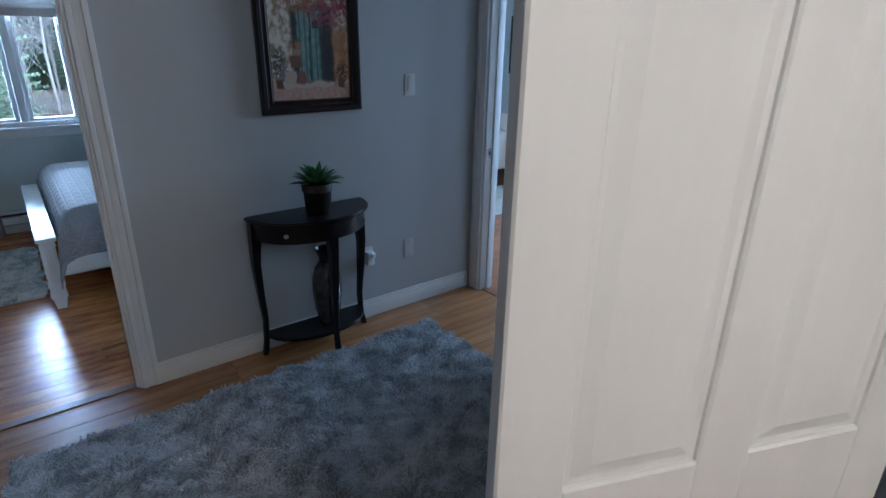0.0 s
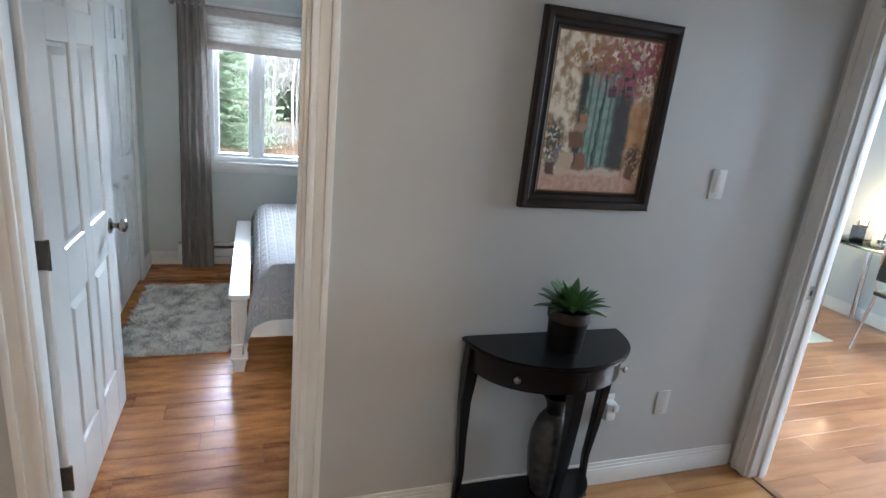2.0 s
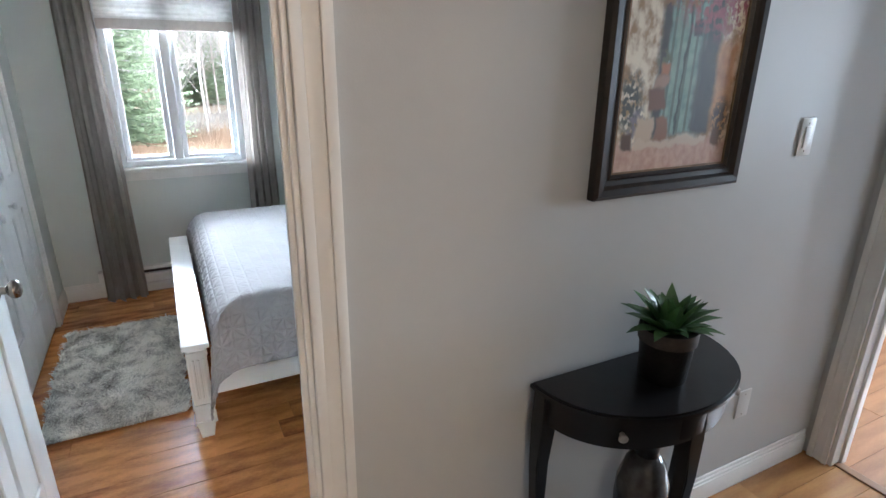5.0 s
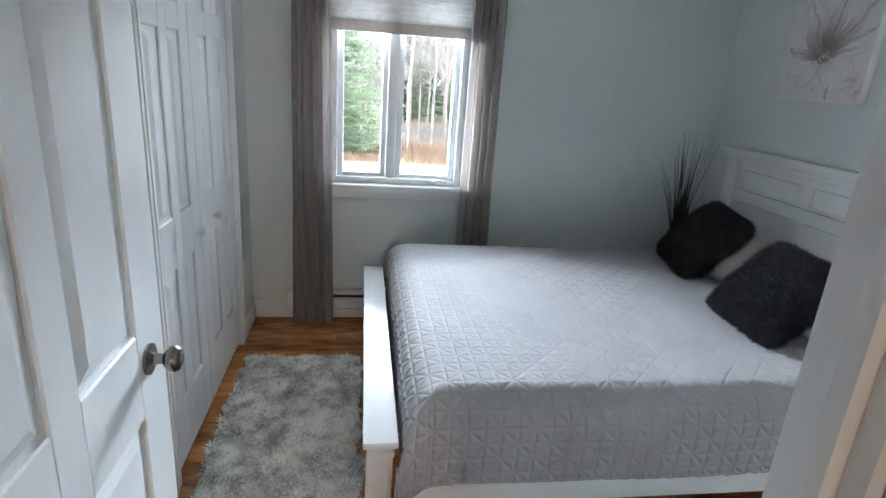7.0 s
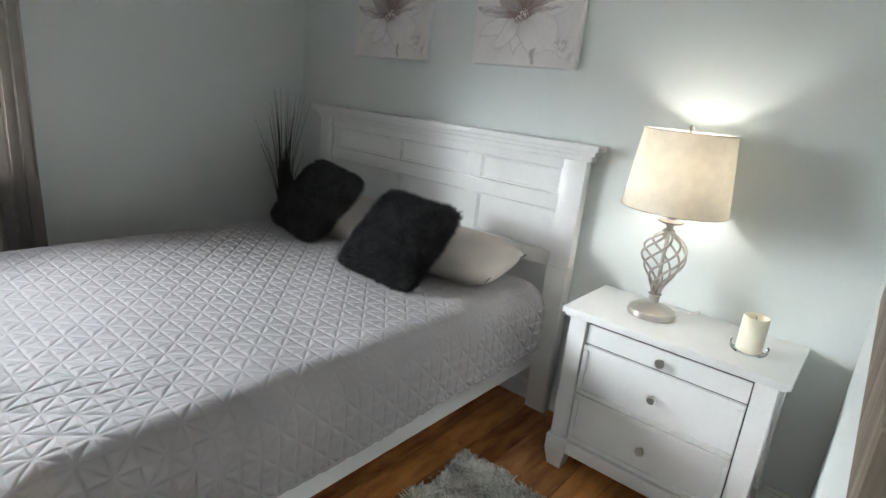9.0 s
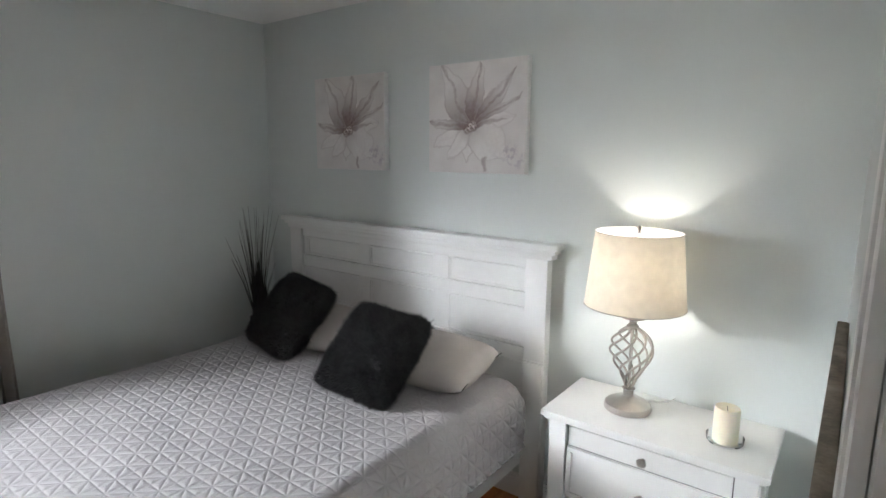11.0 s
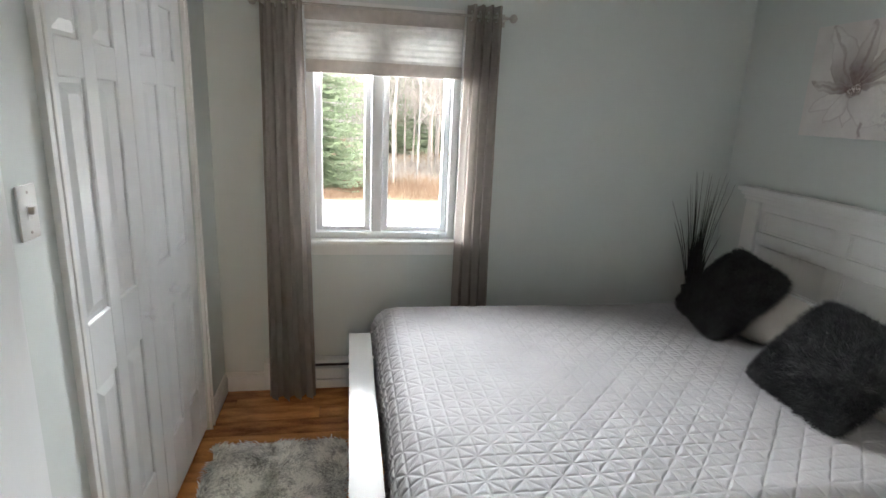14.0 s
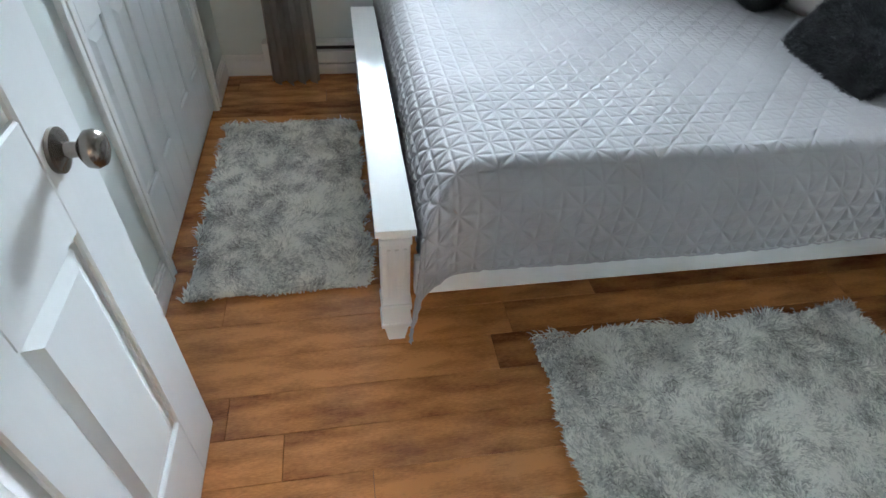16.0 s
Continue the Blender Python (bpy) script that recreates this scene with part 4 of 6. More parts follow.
DY0, DY1 = NY0 + 0.098, NY1 - 0.098
for name, z0, z1, kz in (("tray", 0.544, 0.616, 0.576), ("drawer", 0.345, 0.5395, 0.440), ("drawer", 0.142, 0.3405, 0.236)):
    fx = NX0 + 0.034
    bm = boxes((fx, fx + 0.02, DY0, DY1, z0, z1), bevel=0.003)
    d = part(name, bm, M_FURN, ns, smooth=None)
    if name == "drawer":
        for a in ((DY0, DY1, z0, z0 + 0.018), (DY0, DY1, z1 - 0.018, z1), (DY0, DY0 + 0.018, z0 + 0.019, z1 - 0.019), (DY1 - 0.018, DY1, z0 + 0.019, z1 - 0.019)):
            part("moulding", boxes((fx - 0.008, fx + 0.001, *a), bevel=0.003), M_FURN, d, smooth=None)
    part("knob", small_knob(fx - 0.001, (DY0 + DY1) / 2, kz), M_NICKEL, d, "small brushed nickel knob", 50)
# Near-black sheet behind the drawer fronts paints the shade in their gaps.
part("drawer_gap_shade", boxes((NX0 + 0.040, NX0 + 0.046, DY0 - 0.003, DY1 + 0.003, 0.14, 0.619)), M_SLOT, ns, "dark sheet standing for shade in the gaps round the drawers", None)

LX, LY = 1.79, 2.695
tl = thing("table_lamp", "lit nickel table lamp with twisted cage stem and ivory shade", "lamp", pose(LX, LY, NZ))
part("base", lathe([(0, 0), (0.082, 0), (0.084, 0.008), (0.080, 0.022), (0.060, 0.034), (0.030, 0.042), (0.018, 0.05), (0.018, 0.075), (0.024, 0.08), (0.014, 0.088), (0, 0.09)], 40), M_NICKEL, tl, smooth=40)
for k in range(8):
    pts = []
    for i in range(25):
        f = i / 24
        r = 0.013 + 0.060 * math.sin(math.pi * f ** 1.25) ** 0.9 * (0.35 + 0.65 * f) / 0.72
        a = 2 * math.pi * k / 8 + f * math.pi * 1.05
        pts.append((r * math.cos(a), r * math.sin(a), 0.085 + 0.225 * f))
    part("cage_wire", tube(bmesh.new(), pts, 0.0042, 7), M_NICKEL, tl, smooth=60)
part("stem", lathe([(0, 0.08), (0.006, 0.08), (0.006, 0.30), (0.020, 0.305), (0.022, 0.315), (0.012, 0.325), (0.014, 0.335), (0.042, 0.345), (0.044, 0.350), (0.016, 0.356), (0.015, 0.42), (0, 0.42)], 24), M_NICKEL, tl, smooth=40)
sh = bmesh.new()
r0, r1, z0, z1 = 0.174, 0.147, 0.390, 0.655
for ra, rb, flip in ((r0, r1, 1), (r0 - 0.002, r1 - 0.002, -1)):
    n = 64
    lo = [sh.verts.new((ra * math.cos(2 * math.pi * k / n), ra * math.sin(2 * math.pi * k / n), z0)) for k in range(n)]
    hi = [sh.verts.new((rb * math.cos(2 * math.pi * k / n), rb * math.sin(2 * math.pi * k / n), z1)) for k in range(n)]
    for k in range(n):
        sh.faces.new((lo[k], lo[(k + 1) % n], hi[(k + 1) % n], hi[k]))
part("shade", sh, M_SHADE, tl, "ivory fabric drum shade glowing from the bulb", 60)
for rr, zz in ((0.1745, 0.391), (0.1475, 0.654)):
    part("shade_rim", tube(bmesh.new(), [(rr * math.cos(a), rr * math.sin(a), zz) for a in np.linspace(0, 2 * math.pi, 49)], 0.0015, 6), M_NICKEL, tl)
harp = tube(bmesh.new(), ((0, -0.05, 0.40), (0, -0.062, 0.50), (0, -0.045, 0.60), (0, 0, 0.648), (0, 0.045, 0.60), (0, 0.062, 0.50), (0, 0.05, 0.40)), 0.002, 6)
part("harp", harp, M_NICKEL, tl)
part("spider", boxes((-0.145, 0.145, -0.0015, 0.0015, 0.646, 0.649), (-0.0015, 0.0015, -0.145, 0.145, 0.646, 0.649)), M_NICKEL, tl)
part("finial", lathe([(0, 0.648), (0.006, 0.65), (0.004, 0.658), (0.009, 0.666), (0.005, 0.676), (0, 0.678)], 16), M_NICKEL, tl)
part("bulb", lathe([(0, 0.42), (0.012, 0.425), (0.014, 0.45), (0.030, 0.48)], 20), M_PLASTIC, tl, smooth=60)
part("cord", tube(bmesh.new(), ((0.075, -0.02, 0.006), (0.11, -0.05, 0.004), (0.14, -0.11, 0.004), (0.18, -0.12, 0.004), (0.192, -0.12, -0.02), (0.192, -0.10, -0.3)), 0.003, 6), M_PLASTIC, tl, "clear white lamp cord")

cd = thing("pillar_candle", "ivory pillar candle in a clear glass dish on the nightstand", "candle", pose(1.735, 2.360, NZ))
part("wax", lathe([(0, 0.008), (0.038, 0.008), (0.039, 0.02), (0.038, 0.118), (0.036, 0.123), (0.030, 0.119), (0.012, 0.112), (0, 0.111)], 32), M_WAX, cd, smooth=50)
part("wick", tube(bmesh.new(), ((0, 0, 0.11), (0.001, 0.001, 0.118), (0.004, 0.002, 0.124)), 0.0012, 5), M_REED, cd)
dish = part("dish", lathe([(0.030, 0.003), (0.050, 0.004), (0.055, 0.010), (0.0565, 0.026)], 36), M_CLEAR, cd, "clear glass dish", 50)
dish.visible_shadow = False

# ---- reeds, canvases and board on the bedroom walls ----
reed = thing("dried_grass_vase", "tall black vase of dried grass behind the bed", "plant", pose(1.745, 4.895, 0))
part("vase", lathe([(0, 0), (0.075, 0), (0.085, 0.02), (0.095, 0.25), (0.07, 0.45), (0.045, 0.58), (0.055, 0.62), (0.048, 0.62), (0.04, 0.58), (0, 0.55)], 28), M_BLACK, reed, smooth=50)
rg = random.Random(12)
stems = bmesh.new()
for k in range(52):
    a, sp = rg.uniform(0, 2 * math.pi), rg.uniform(0.02, 0.17) * rg.choice((0.4, 0.8, 1.0))
    h = rg.uniform(0.85, 1.30)
    tube(stems, [(0.02 * math.cos(a) * (1 - f) + min(sp * math.cos(a), 0.12) * f ** 1.7, 0.02 * math.sin(a) * (1 - f) + max(-0.17, min(0.10, sp * math.sin(a))) * f ** 1.7, 0.5 + (h - 0.5) * f) for f in (0, 0.35, 0.7, 1.0)], (0.0028, 0.0025, 0.0016, 0.0005), 4)
sob = part("grass_blades", stems, M_REED, reed, "thin black dried blades")
sob["kind"] = "stuff"
seedheads = bmesh.new()
for k in range(26):
    a, sp, h = rg.uniform(0, 2 * math.pi), rg.uniform(0.0, 0.05), rg.uniform(0.66, 0.86)
    tube(seedheads, [(sp * math.cos(a), sp * math.sin(a), h - 0.12), (sp * math.cos(a), sp * math.sin(a), h), (sp * 1.1 * math.cos(a), sp * 1.1 * math.sin(a), h + 0.1)], (0.003, 0.008, 0.001), 5)
hob = part("seed_heads", seedheads, M_REED, reed, "dense black seed heads")
hob["kind"] = "stuff"


class Nodes:
    """Small arithmetic on a picture's own coordinates, 0 to 1 across and up."""

    def __init__(self, name, across, up, rough=0.7):
        self.m = bpy.data.materials.new(name)
        self.m.use_nodes = True
        self.n, self.l = self.m.node_tree.nodes, self.m.node_tree.links
        self.p = self.n["Principled BSDF"]
        self.p.inputs["Roughness"].default_value = rough
        tc, sep = self.n.new("ShaderNodeTexCoord"), self.n.new("ShaderNodeSeparateXYZ")
        self.l.new(tc.outputs["Generated"], sep.inputs[0])
        self.gen = tc.outputs["Generated"]
        self.u, self.v = sep.outputs[across], sep.outputs[up]

    def math(self, op, a, b=0.0, c=0.0):
        k = self.n.new("ShaderNodeMath")
        k.operation = op
        for i, q in enumerate((a, b, c)):
            if isinstance(q, (int, float)):
                k.inputs[i].default_value = q
            else:
                self.l.new(q, k.inputs[i])
        return k.outputs[0]

    def noise(self, scale, detail=4.0, offset=0.0):
        k, mp = self.n.new("ShaderNodeTexNoise"), self.n.new("ShaderNodeMapping")
        mp.inputs["Location"].default_value = (offset, offset * 1.7, offset * 0.6)
        self.l.new(self.gen, mp.inputs[0])
        self.l.new(mp.outputs[0], k.inputs["Vector"])
        k.inputs["Scale"].default_value, k.inputs["Detail"].default_value = scale, detail
        return k.outputs[0]

    def step(self, x, lo, hi):
        k = self.n.new("ShaderNodeMapRange")
        k.interpolation_type = "SMOOTHSTEP"
        self.l.new(x, k.inputs[0])
        k.inputs[1].default_value, k.inputs[2].default_value = lo, hi
        return k.outputs[0]

    def rect(self, u, v, u0, u1, v0, v1, soft=0.02):
        a = self.math("MULTIPLY", self.step(u, u0 - soft, u0 + soft), self.math("SUBTRACT", 1.0, self.step(u, u1 - soft, u1 + soft)))
        b = self.math("MULTIPLY", self.step(v, v0 - soft, v0 + soft), self.math("SUBTRACT", 1.0, self.step(v, v1 - soft, v1 + soft)))
        return self.math("MULTIPLY", a, b)

    def blob(self, u, v, cu, cv, ru, rv, soft=0.35):
        a = self.math("DIVIDE", self.math("SUBTRACT", u, cu), ru)
        b = self.math("DIVIDE", self.math("SUBTRACT", v, cv), rv)
        d = self.math("SQRT", self.math("ADD", self.math("MULTIPLY", a, a), self.math("MULTIPLY", b, b)))
        return self.math("SUBTRACT", 1.0, self.step(d, 1 - soft, 1 + soft))

    def mix(self, fac, a, b):
        k = self.n.new("ShaderNodeMix")
        k.data_type = "RGBA"
        if isinstance(fac, (int, float)):
            k.inputs[0].default_value = fac
        else:
            self.l.new(fac, k.inputs[0])
        for i, q in ((6, a), (7, b)):
            if isinstance(q, tuple):
                k.inputs[i].default_value = (*q, 1)
            else:
                self.l.new(q, k.inputs[i])
        return k.outputs[2]

    def done(self, color, bump=None):
        self.l.new(color, self.p.inputs["Base Color"])
        if bump:
            b = self.n.new("ShaderNodeBump")
            b.inputs["Strength"].default_value, b.inputs["Distance"].default_value = 0.3, 0.001
            self.l.new(bump, b.inputs["Height"])
            self.l.new(b.outputs[0], self.p.inputs["Normal"])
        return self.m


def flower_picture(name, shift):
    """A large pale bloom of separate petals in washed mauve and brown strokes on white."""
    k = Nodes(name, 1, 2, 0.75)
    wa = k.math("MULTIPLY", k.math("SUBTRACT", k.noise(4.0, 4, 1.0 + shift), 0.5), 0.18)
    wb = k.math("MULTIPLY", k.math("SUBTRACT", k.noise(4.0, 4, 7.0 + shift), 0.5), 0.18)
    u = k.math("ADD", k.math("SUBTRACT", 1.0, k.u), wa)
    v = k.math("ADD", k.v, wb)
    x, y = k.math("SUBTRACT", u, 0.47 + shift), k.math("SUBTRACT", v, 0.41)
    r = k.math("SQRT", k.math("ADD", k.math("MULTIPLY", x, x), k.math("MULTIPLY", y, y)))
    strokes = k.noise(26.0, 5, 3.0)
    c = k.mix(k.noise(5.0, 6, 2.0), (0.64, 0.60, 0.58), (0.82, 0.80, 0.78))
    halo = k.math("SUBTRACT", 1.0, k.step(r, 0.05, 0.24))
    c = k.mix(k.math("MULTIPLY", halo, k.math("MULTIPLY_ADD", strokes, 0.8, 0.0)), c, (0.22, 0.15, 0.135))
    # petals: heading in degrees, length, half width, how deep the wash is
    for head, length, half, wash in ((200, 0.46, 0.10, 0.12), (262, 0.34, 0.08, 0.05), (12, 0.46, 0.11, 0.22), (322, 0.46, 0.17, 0.05), (232, 0.40, 0.085, 0.08), (118, 0.66, 0.15, 0.75), (82, 0.60, 0.10, 0.95), (48, 0.66, 0.07, 0.95), (30, 0.60, 0.05, 0.85), (168, 0.46, 0.055, 0.9), (8, 0.36, 0.03, 0.8)):
        ca, sa = math.cos(radians(head)), math.sin(radians(head))
        p = k.math("DIVIDE", k.math("ADD", k.math("MULTIPLY", x, ca), k.math("MULTIPLY", y, sa)), length)
        q = k.math("ABSOLUTE", k.math("SUBTRACT", k.math("MULTIPLY", y, ca), k.math("MULTIPLY", x, sa)))
        inner = k.math("MAXIMUM", k.math("MINIMUM", p, 1.0), 0.0)
        wide = k.math("MULTIPLY", k.math("POWER", k.math("SINE", k.math("MULTIPLY", k.math("POWER", inner, 0.8), math.pi)), 0.75), half)
        d = k.math("SUBTRACT", q, wide)
        ok = k.math("MULTIPLY", k.math("SUBTRACT", 1.0, k.step(d, -0.012, 0.004)), k.math("MULTIPLY", k.step(p, 0.0, 0.03), k.math("SUBTRACT", 1.0, k.step(p, 0.97, 1.0))))
        rim = k.math("MULTIPLY", ok, k.step(d, -0.030, -0.006))
        vein = k.math("MULTIPLY", ok, k.math("SUBTRACT", 1.0, k.step(q, 0.004, 0.022)))
        base = k.math("MULTIPLY", ok, k.math("SUBTRACT", 1.0, k.step(p, 0.02, 0.42 + 0.5 * wash)))
        c = k.mix(k.math("MULTIPLY", ok, 0.88), c, k.mix(strokes, (0.70, 0.66, 0.64), (0.86, 0.84, 0.82)))
        c = k.mix(k.math("MULTIPLY", base, k.math("MULTIPLY_ADD", strokes, 0.5, wash * 0.75)), c, (0.185, 0.12, 0.11))
        c = k.mix(k.math("MULTIPLY", vein, k.math("MULTIPLY", strokes, wash)), c, (0.26, 0.18, 0.17))
        c = k.mix(k.math("MULTIPLY", rim, k.math("MULTIPLY_ADD", k.noise(3.0, 2, 5.0), 0.55, 0.0)), c, (0.26, 0.185, 0.175))
    bud = k.math("SUBTRACT", 1.0, k.step(r, 0.045, 0.075))
    c = k.mix(k.math("MULTIPLY", bud, 0.8), c, (0.20, 0.13, 0.12))
    c = k.mix(k.math("MULTIPLY", k.math("SUBTRACT", 1.0, k.step(r, 0.035, 0.06)), k.step(k.noise(48.0, 2), 0.45, 0.6)), c, (0.74, 0.66, 0.62))
    stem = k.rect(u, v, 0.615 + shift, 0.645 + shift, 0.02, 0.17, 0.012)
    c = k.mix(k.math("MULTIPLY", stem, 0.6), c, (0.28, 0.20, 0.19))
    leaf = k.math("MULTIPLY", k.blob(u, v, 0.86, 0.15, 0.13, 0.10, 0.5), k.step(k.noise(16.0, 4, 4.0), 0.48, 0.60))
    c = k.mix(k.math("MULTIPLY", leaf, 0.55), c, (0.40, 0.34, 0.40))
    return k.done(c, k.noise(240.0, 2))


for y0, y1, shift in ((4.034, 4.552, 0.02), (3.232, 3.748, -0.01)):
    cv = thing("canvas_print", "white canvas print of a pale mauve flower above the headboard", "picture", pose(X_HEAD - 0.032, (y0 + y1) / 2, 1.742), group="flower canvases")
    w = (y1 - y0) / 2
    part("stretcher", boxes((0.0, 0.031, -w, w, -0.242, 0.242), bevel=0.003), M_CANVAS_EDGE, cv)
    part("picture", boxes((-0.003, 0.001, -w + 0.002, w - 0.002, -0.240, 0.240)), flower_picture("flower_canvas", shift), cv, smooth=None)

board = thing("wall_board", "long weathered wooden board hung on the wall beside the door", "wall decor", pose(0, Y_IN + 0.006, 1.19))
for k in range(2):
    part("plank", boxes((0.26, 1.05, 0.0, 0.018, -0.10 + k * 0.101, -0.001 + k * 0.101), bevel=0.003), M_BARNWOOD, board)


def wall_plate(name, label, m, kind):
    plate_mat = M_PLATE if label.startswith("ivory") else M_PLASTIC
    p = thing(name, label, "switch" if kind == "toggle" else "outlet", m)
    part("plate", boxes((-0.035, 0.035, -0.006, 0.0, -0.058, 0.058), bevel=0.004), plate_mat, p)
    if kind == "toggle":
        part("toggle", boxes((-0.005, 0.005, -0.018, -0.005, -0.004, 0.012), bevel=0.002), plate_mat, p)
        part("slot", boxes((-0.008, 0.008, -0.0068, -0.0058, -0.014, 0.014)), M_CANVAS_EDGE, p, smooth=None)
    elif kind == "rocker":
        part("rocker", boxes((-0.016, 0.016, -0.009, -0.005, -0.033, 0.033), bevel=0.002), plate_mat, p)
    for z in (-0.042, 0.042):
        s = lathe([(0, -0.0), (0.0035, 0.0), (0.003, 0.0012), (0, 0.0014)], 10)
        bmesh.ops.rotate(s, verts=s.verts, cent=(0, 0, 0), matrix=Matrix.Rotation(math.pi / 2, 3, "X"))
        bmesh.ops.translate(s, verts=s.verts, vec=(0, -0.006, z))
        part("screw", s, M_NICKEL, p)
    return p


wall_plate("light_switch", "white toggle switch plate beside the closet", pose(X_CLOSET, 3.422, 1.305, 0, 0, 90), "toggle")
wall_plate("light_switch", "ivory rocker switch plate on the hall wall", pose(1.638, Y_HALL, 1.348), "rocker")
wall_plate("wall_outlet", "ivory blank wall plate low on the hall wall", pose(1.627, Y_HALL, 0.382), "blank")
plug = wall_plate("wall_outlet", "white outlet with a night light behind the console table", pose(1.335, Y_HALL, 0.392), "blank")
part("plug_light", boxes((-0.022, 0.024, -0.045, -0.006, -0.045, 0.035), (0.0, 0.028, -0.055, -0.045, 0.0, 0.03), bevel=0.006), M_PLASTIC, plug, "white plug-in night light")


# ---- hall: console table and its things ----
tb = thing("console_table", "black lacquered half-moon console table with drawer and low shelf", "console table", pose(0.965, 1.998, 0))


def half_moon(rx, ry, z0, z1, bevel=0.004, n=40):
    bm = bmesh.new()
    ring = [(-rx, 0.0)] + [(-rx * math.cos(math.pi * k / n), -ry * math.sin(math.pi * k / n) ** 0.9) for k in range(1, n)] + [(rx, 0.0)]
    lo = [bm.verts.new((x, y, z0)) for x, y in ring]
    hi = [bm.verts.new((x, y, z1)) for x, y in ring]
    bm.faces.new(lo[::-1])
    bm.faces.new(hi)
    for k in range(len(ring)):
        j = (k + 1) % len(ring)
        bm.faces.new((lo[k], lo[j], hi[j], hi[k]))
    if bevel:
        bmesh.ops.recalc_face_normals(bm, faces=bm.faces)
        bmesh.ops.bevel(bm, geom=[e for e in bm.edges if abs(e.verts[0].co.z - e.verts[1].co.z) < 1e-6], offset=bevel, segments=2, affect="EDGES")
    return bm


part("top", half_moon(0.325, 0.285, 0.742, 0.764, 0.006), M_BLACK, tb)
part("apron", half_moon(0.305, 0.262, 0.652, 0.742, 0.003), M_BLACK, tb)
part("drawer_front", half_moon(0.200, 0.266, 0.665, 0.732, 0.002), M_BLACK, tb)
part("shelf", half_moon(0.290, 0.215, 0.100, 0.118, 0.004), M_BLACK, tb)
for kx, ky in ((-0.198, -0.212), (0.214, -0.200)):
    k = lathe([(0, 0), (0.007, 0), (0.005, 0.008), (0.011, 0.014), (0.012, 0.019), (0.008, 0.024), (0, 0.025)], 16)
    bmesh.ops.rotate(k, verts=k.verts, cent=(0, 0, 0), matrix=Matrix.Rotation(math.pi / 2, 3, "X"))
    bmesh.ops.rotate(k, verts=k.verts, cent=(0, 0, 0), matrix=Matrix.Rotation(math.atan2(kx, -ky) * 0.8, 3, "Z"))
    bmesh.ops.translate(k, verts=k.verts, vec=(kx, ky + 0.0, 0.703))
    part("knob", k, M_NICKEL, tb, "small round metal knob", 50)
for lx, ly, ox, oy in ((-0.288, -0.028, -1, -0.2), (0.020, -0.235, 0, -1), (0.288, -0.028, 1, -0.2)):
    bm = bmesh.new()
    prev = None
    for z, w, bow in ((0.742, 0.030, 0.0), (0.64, 0.029, 0.004), (0.52, 0.024, 0.012), (0.36, 0.019, 0.004), (0.20, 0.016, -0.008), (0.08, 0.015, -0.002), (0.0, 0.017, 0.012)):
        cx, cy = lx + ox * bow, ly + oy * bow
        ring = [bm.verts.new((cx + sx * w * 0.85, cy + sy * w * 0.85, z)) for sx, sy in ((-1, -1), (1, -1), (1, 1), (-1, 1))]
        if prev:
            for k in range(4):
                bm.faces.new((prev[k], prev[(k + 1) % 4], ring[(k + 1) % 4], ring[k]))
        else:
            bm.faces.new(ring)
        prev = ring
    bm.faces.new(prev[::-1])
    bmesh.ops.bevel(bm, geom=[e for e in bm.edges if abs(e.verts[0].co.z - e.verts[1].co.z) > 0.01], offset=0.004, segments=2, affect="EDGES")
    part("leg", bm, M_BLACK, tb)

pot = thing("potted_succulent", "spiky green succulent in a dark stone pot on the console table", "plant", pose(0.975, 1.868, 0.764))
part("pot", lathe([(0, 0), (0.058, 0), (0.062, 0.006), (0.070, 0.125), (0.073, 0.132), (0.073, 0.150), (0.064, 0.150), (0.060, 0.135), (0, 0.130)], 36), M_POT, pot, smooth=45)
part("rim_band", lathe([(0.0705, 0.112), (0.0745, 0.114), (0.0755, 0.146), (0.0735, 0.151)], 36), material("rough_brown_rim", (0.038, 0.027, 0.02), 0.7, vary=0.4, scale=40, bump=0.5, bump_scale=90), pot, "rough brown rim", 45)
sr = random.Random(5)
for tier, (count, tilt, length) in enumerate(((12, 64, 0.132), (11, 46, 0.132), (9, 28, 0.125), (6, 10, 0.11))):
    for k in range(count):
        a = 2 * math.pi * (k + 0.5 * tier + sr.uniform(-0.2, 0.2)) / count
        ti = radians(tilt + sr.uniform(-7, 7))
        L = length * sr.uniform(0.88, 1.1)
        bm = bmesh.new()
        rows = []
        for f, w in ((0, 0.012), (0.25, 0.020), (0.55, 0.0185), (0.8, 0.011), (1.0, 0.0008)):
            bend = ti * (0.75 + 0.35 * f)
            rad, up = 0.010 + L * f * math.sin(bend), L * f * math.cos(bend)
            c = Vector((rad * math.cos(a), rad * math.sin(a), 0.128 + up))
            s = Vector((-math.sin(a), math.cos(a), 0)) * w
            inn = Vector((-math.cos(a) * math.cos(bend), -math.sin(a) * math.cos(bend), math.sin(bend))) * w * 0.30
            rows.append([bm.verts.new(c - s + inn), bm.verts.new(c - inn * 0.8), bm.verts.new(c + s + inn), bm.verts.new(c + inn * 0.6)])
        for p0, p1 in zip(rows, rows[1:]):
            for j in range(4):
                bm.faces.new((p0[j], p0[(j + 1) % 4], p1[(j + 1) % 4], p1[j]))
        part("leaf", bm, M_SUCCULENT, pot, smooth=50)

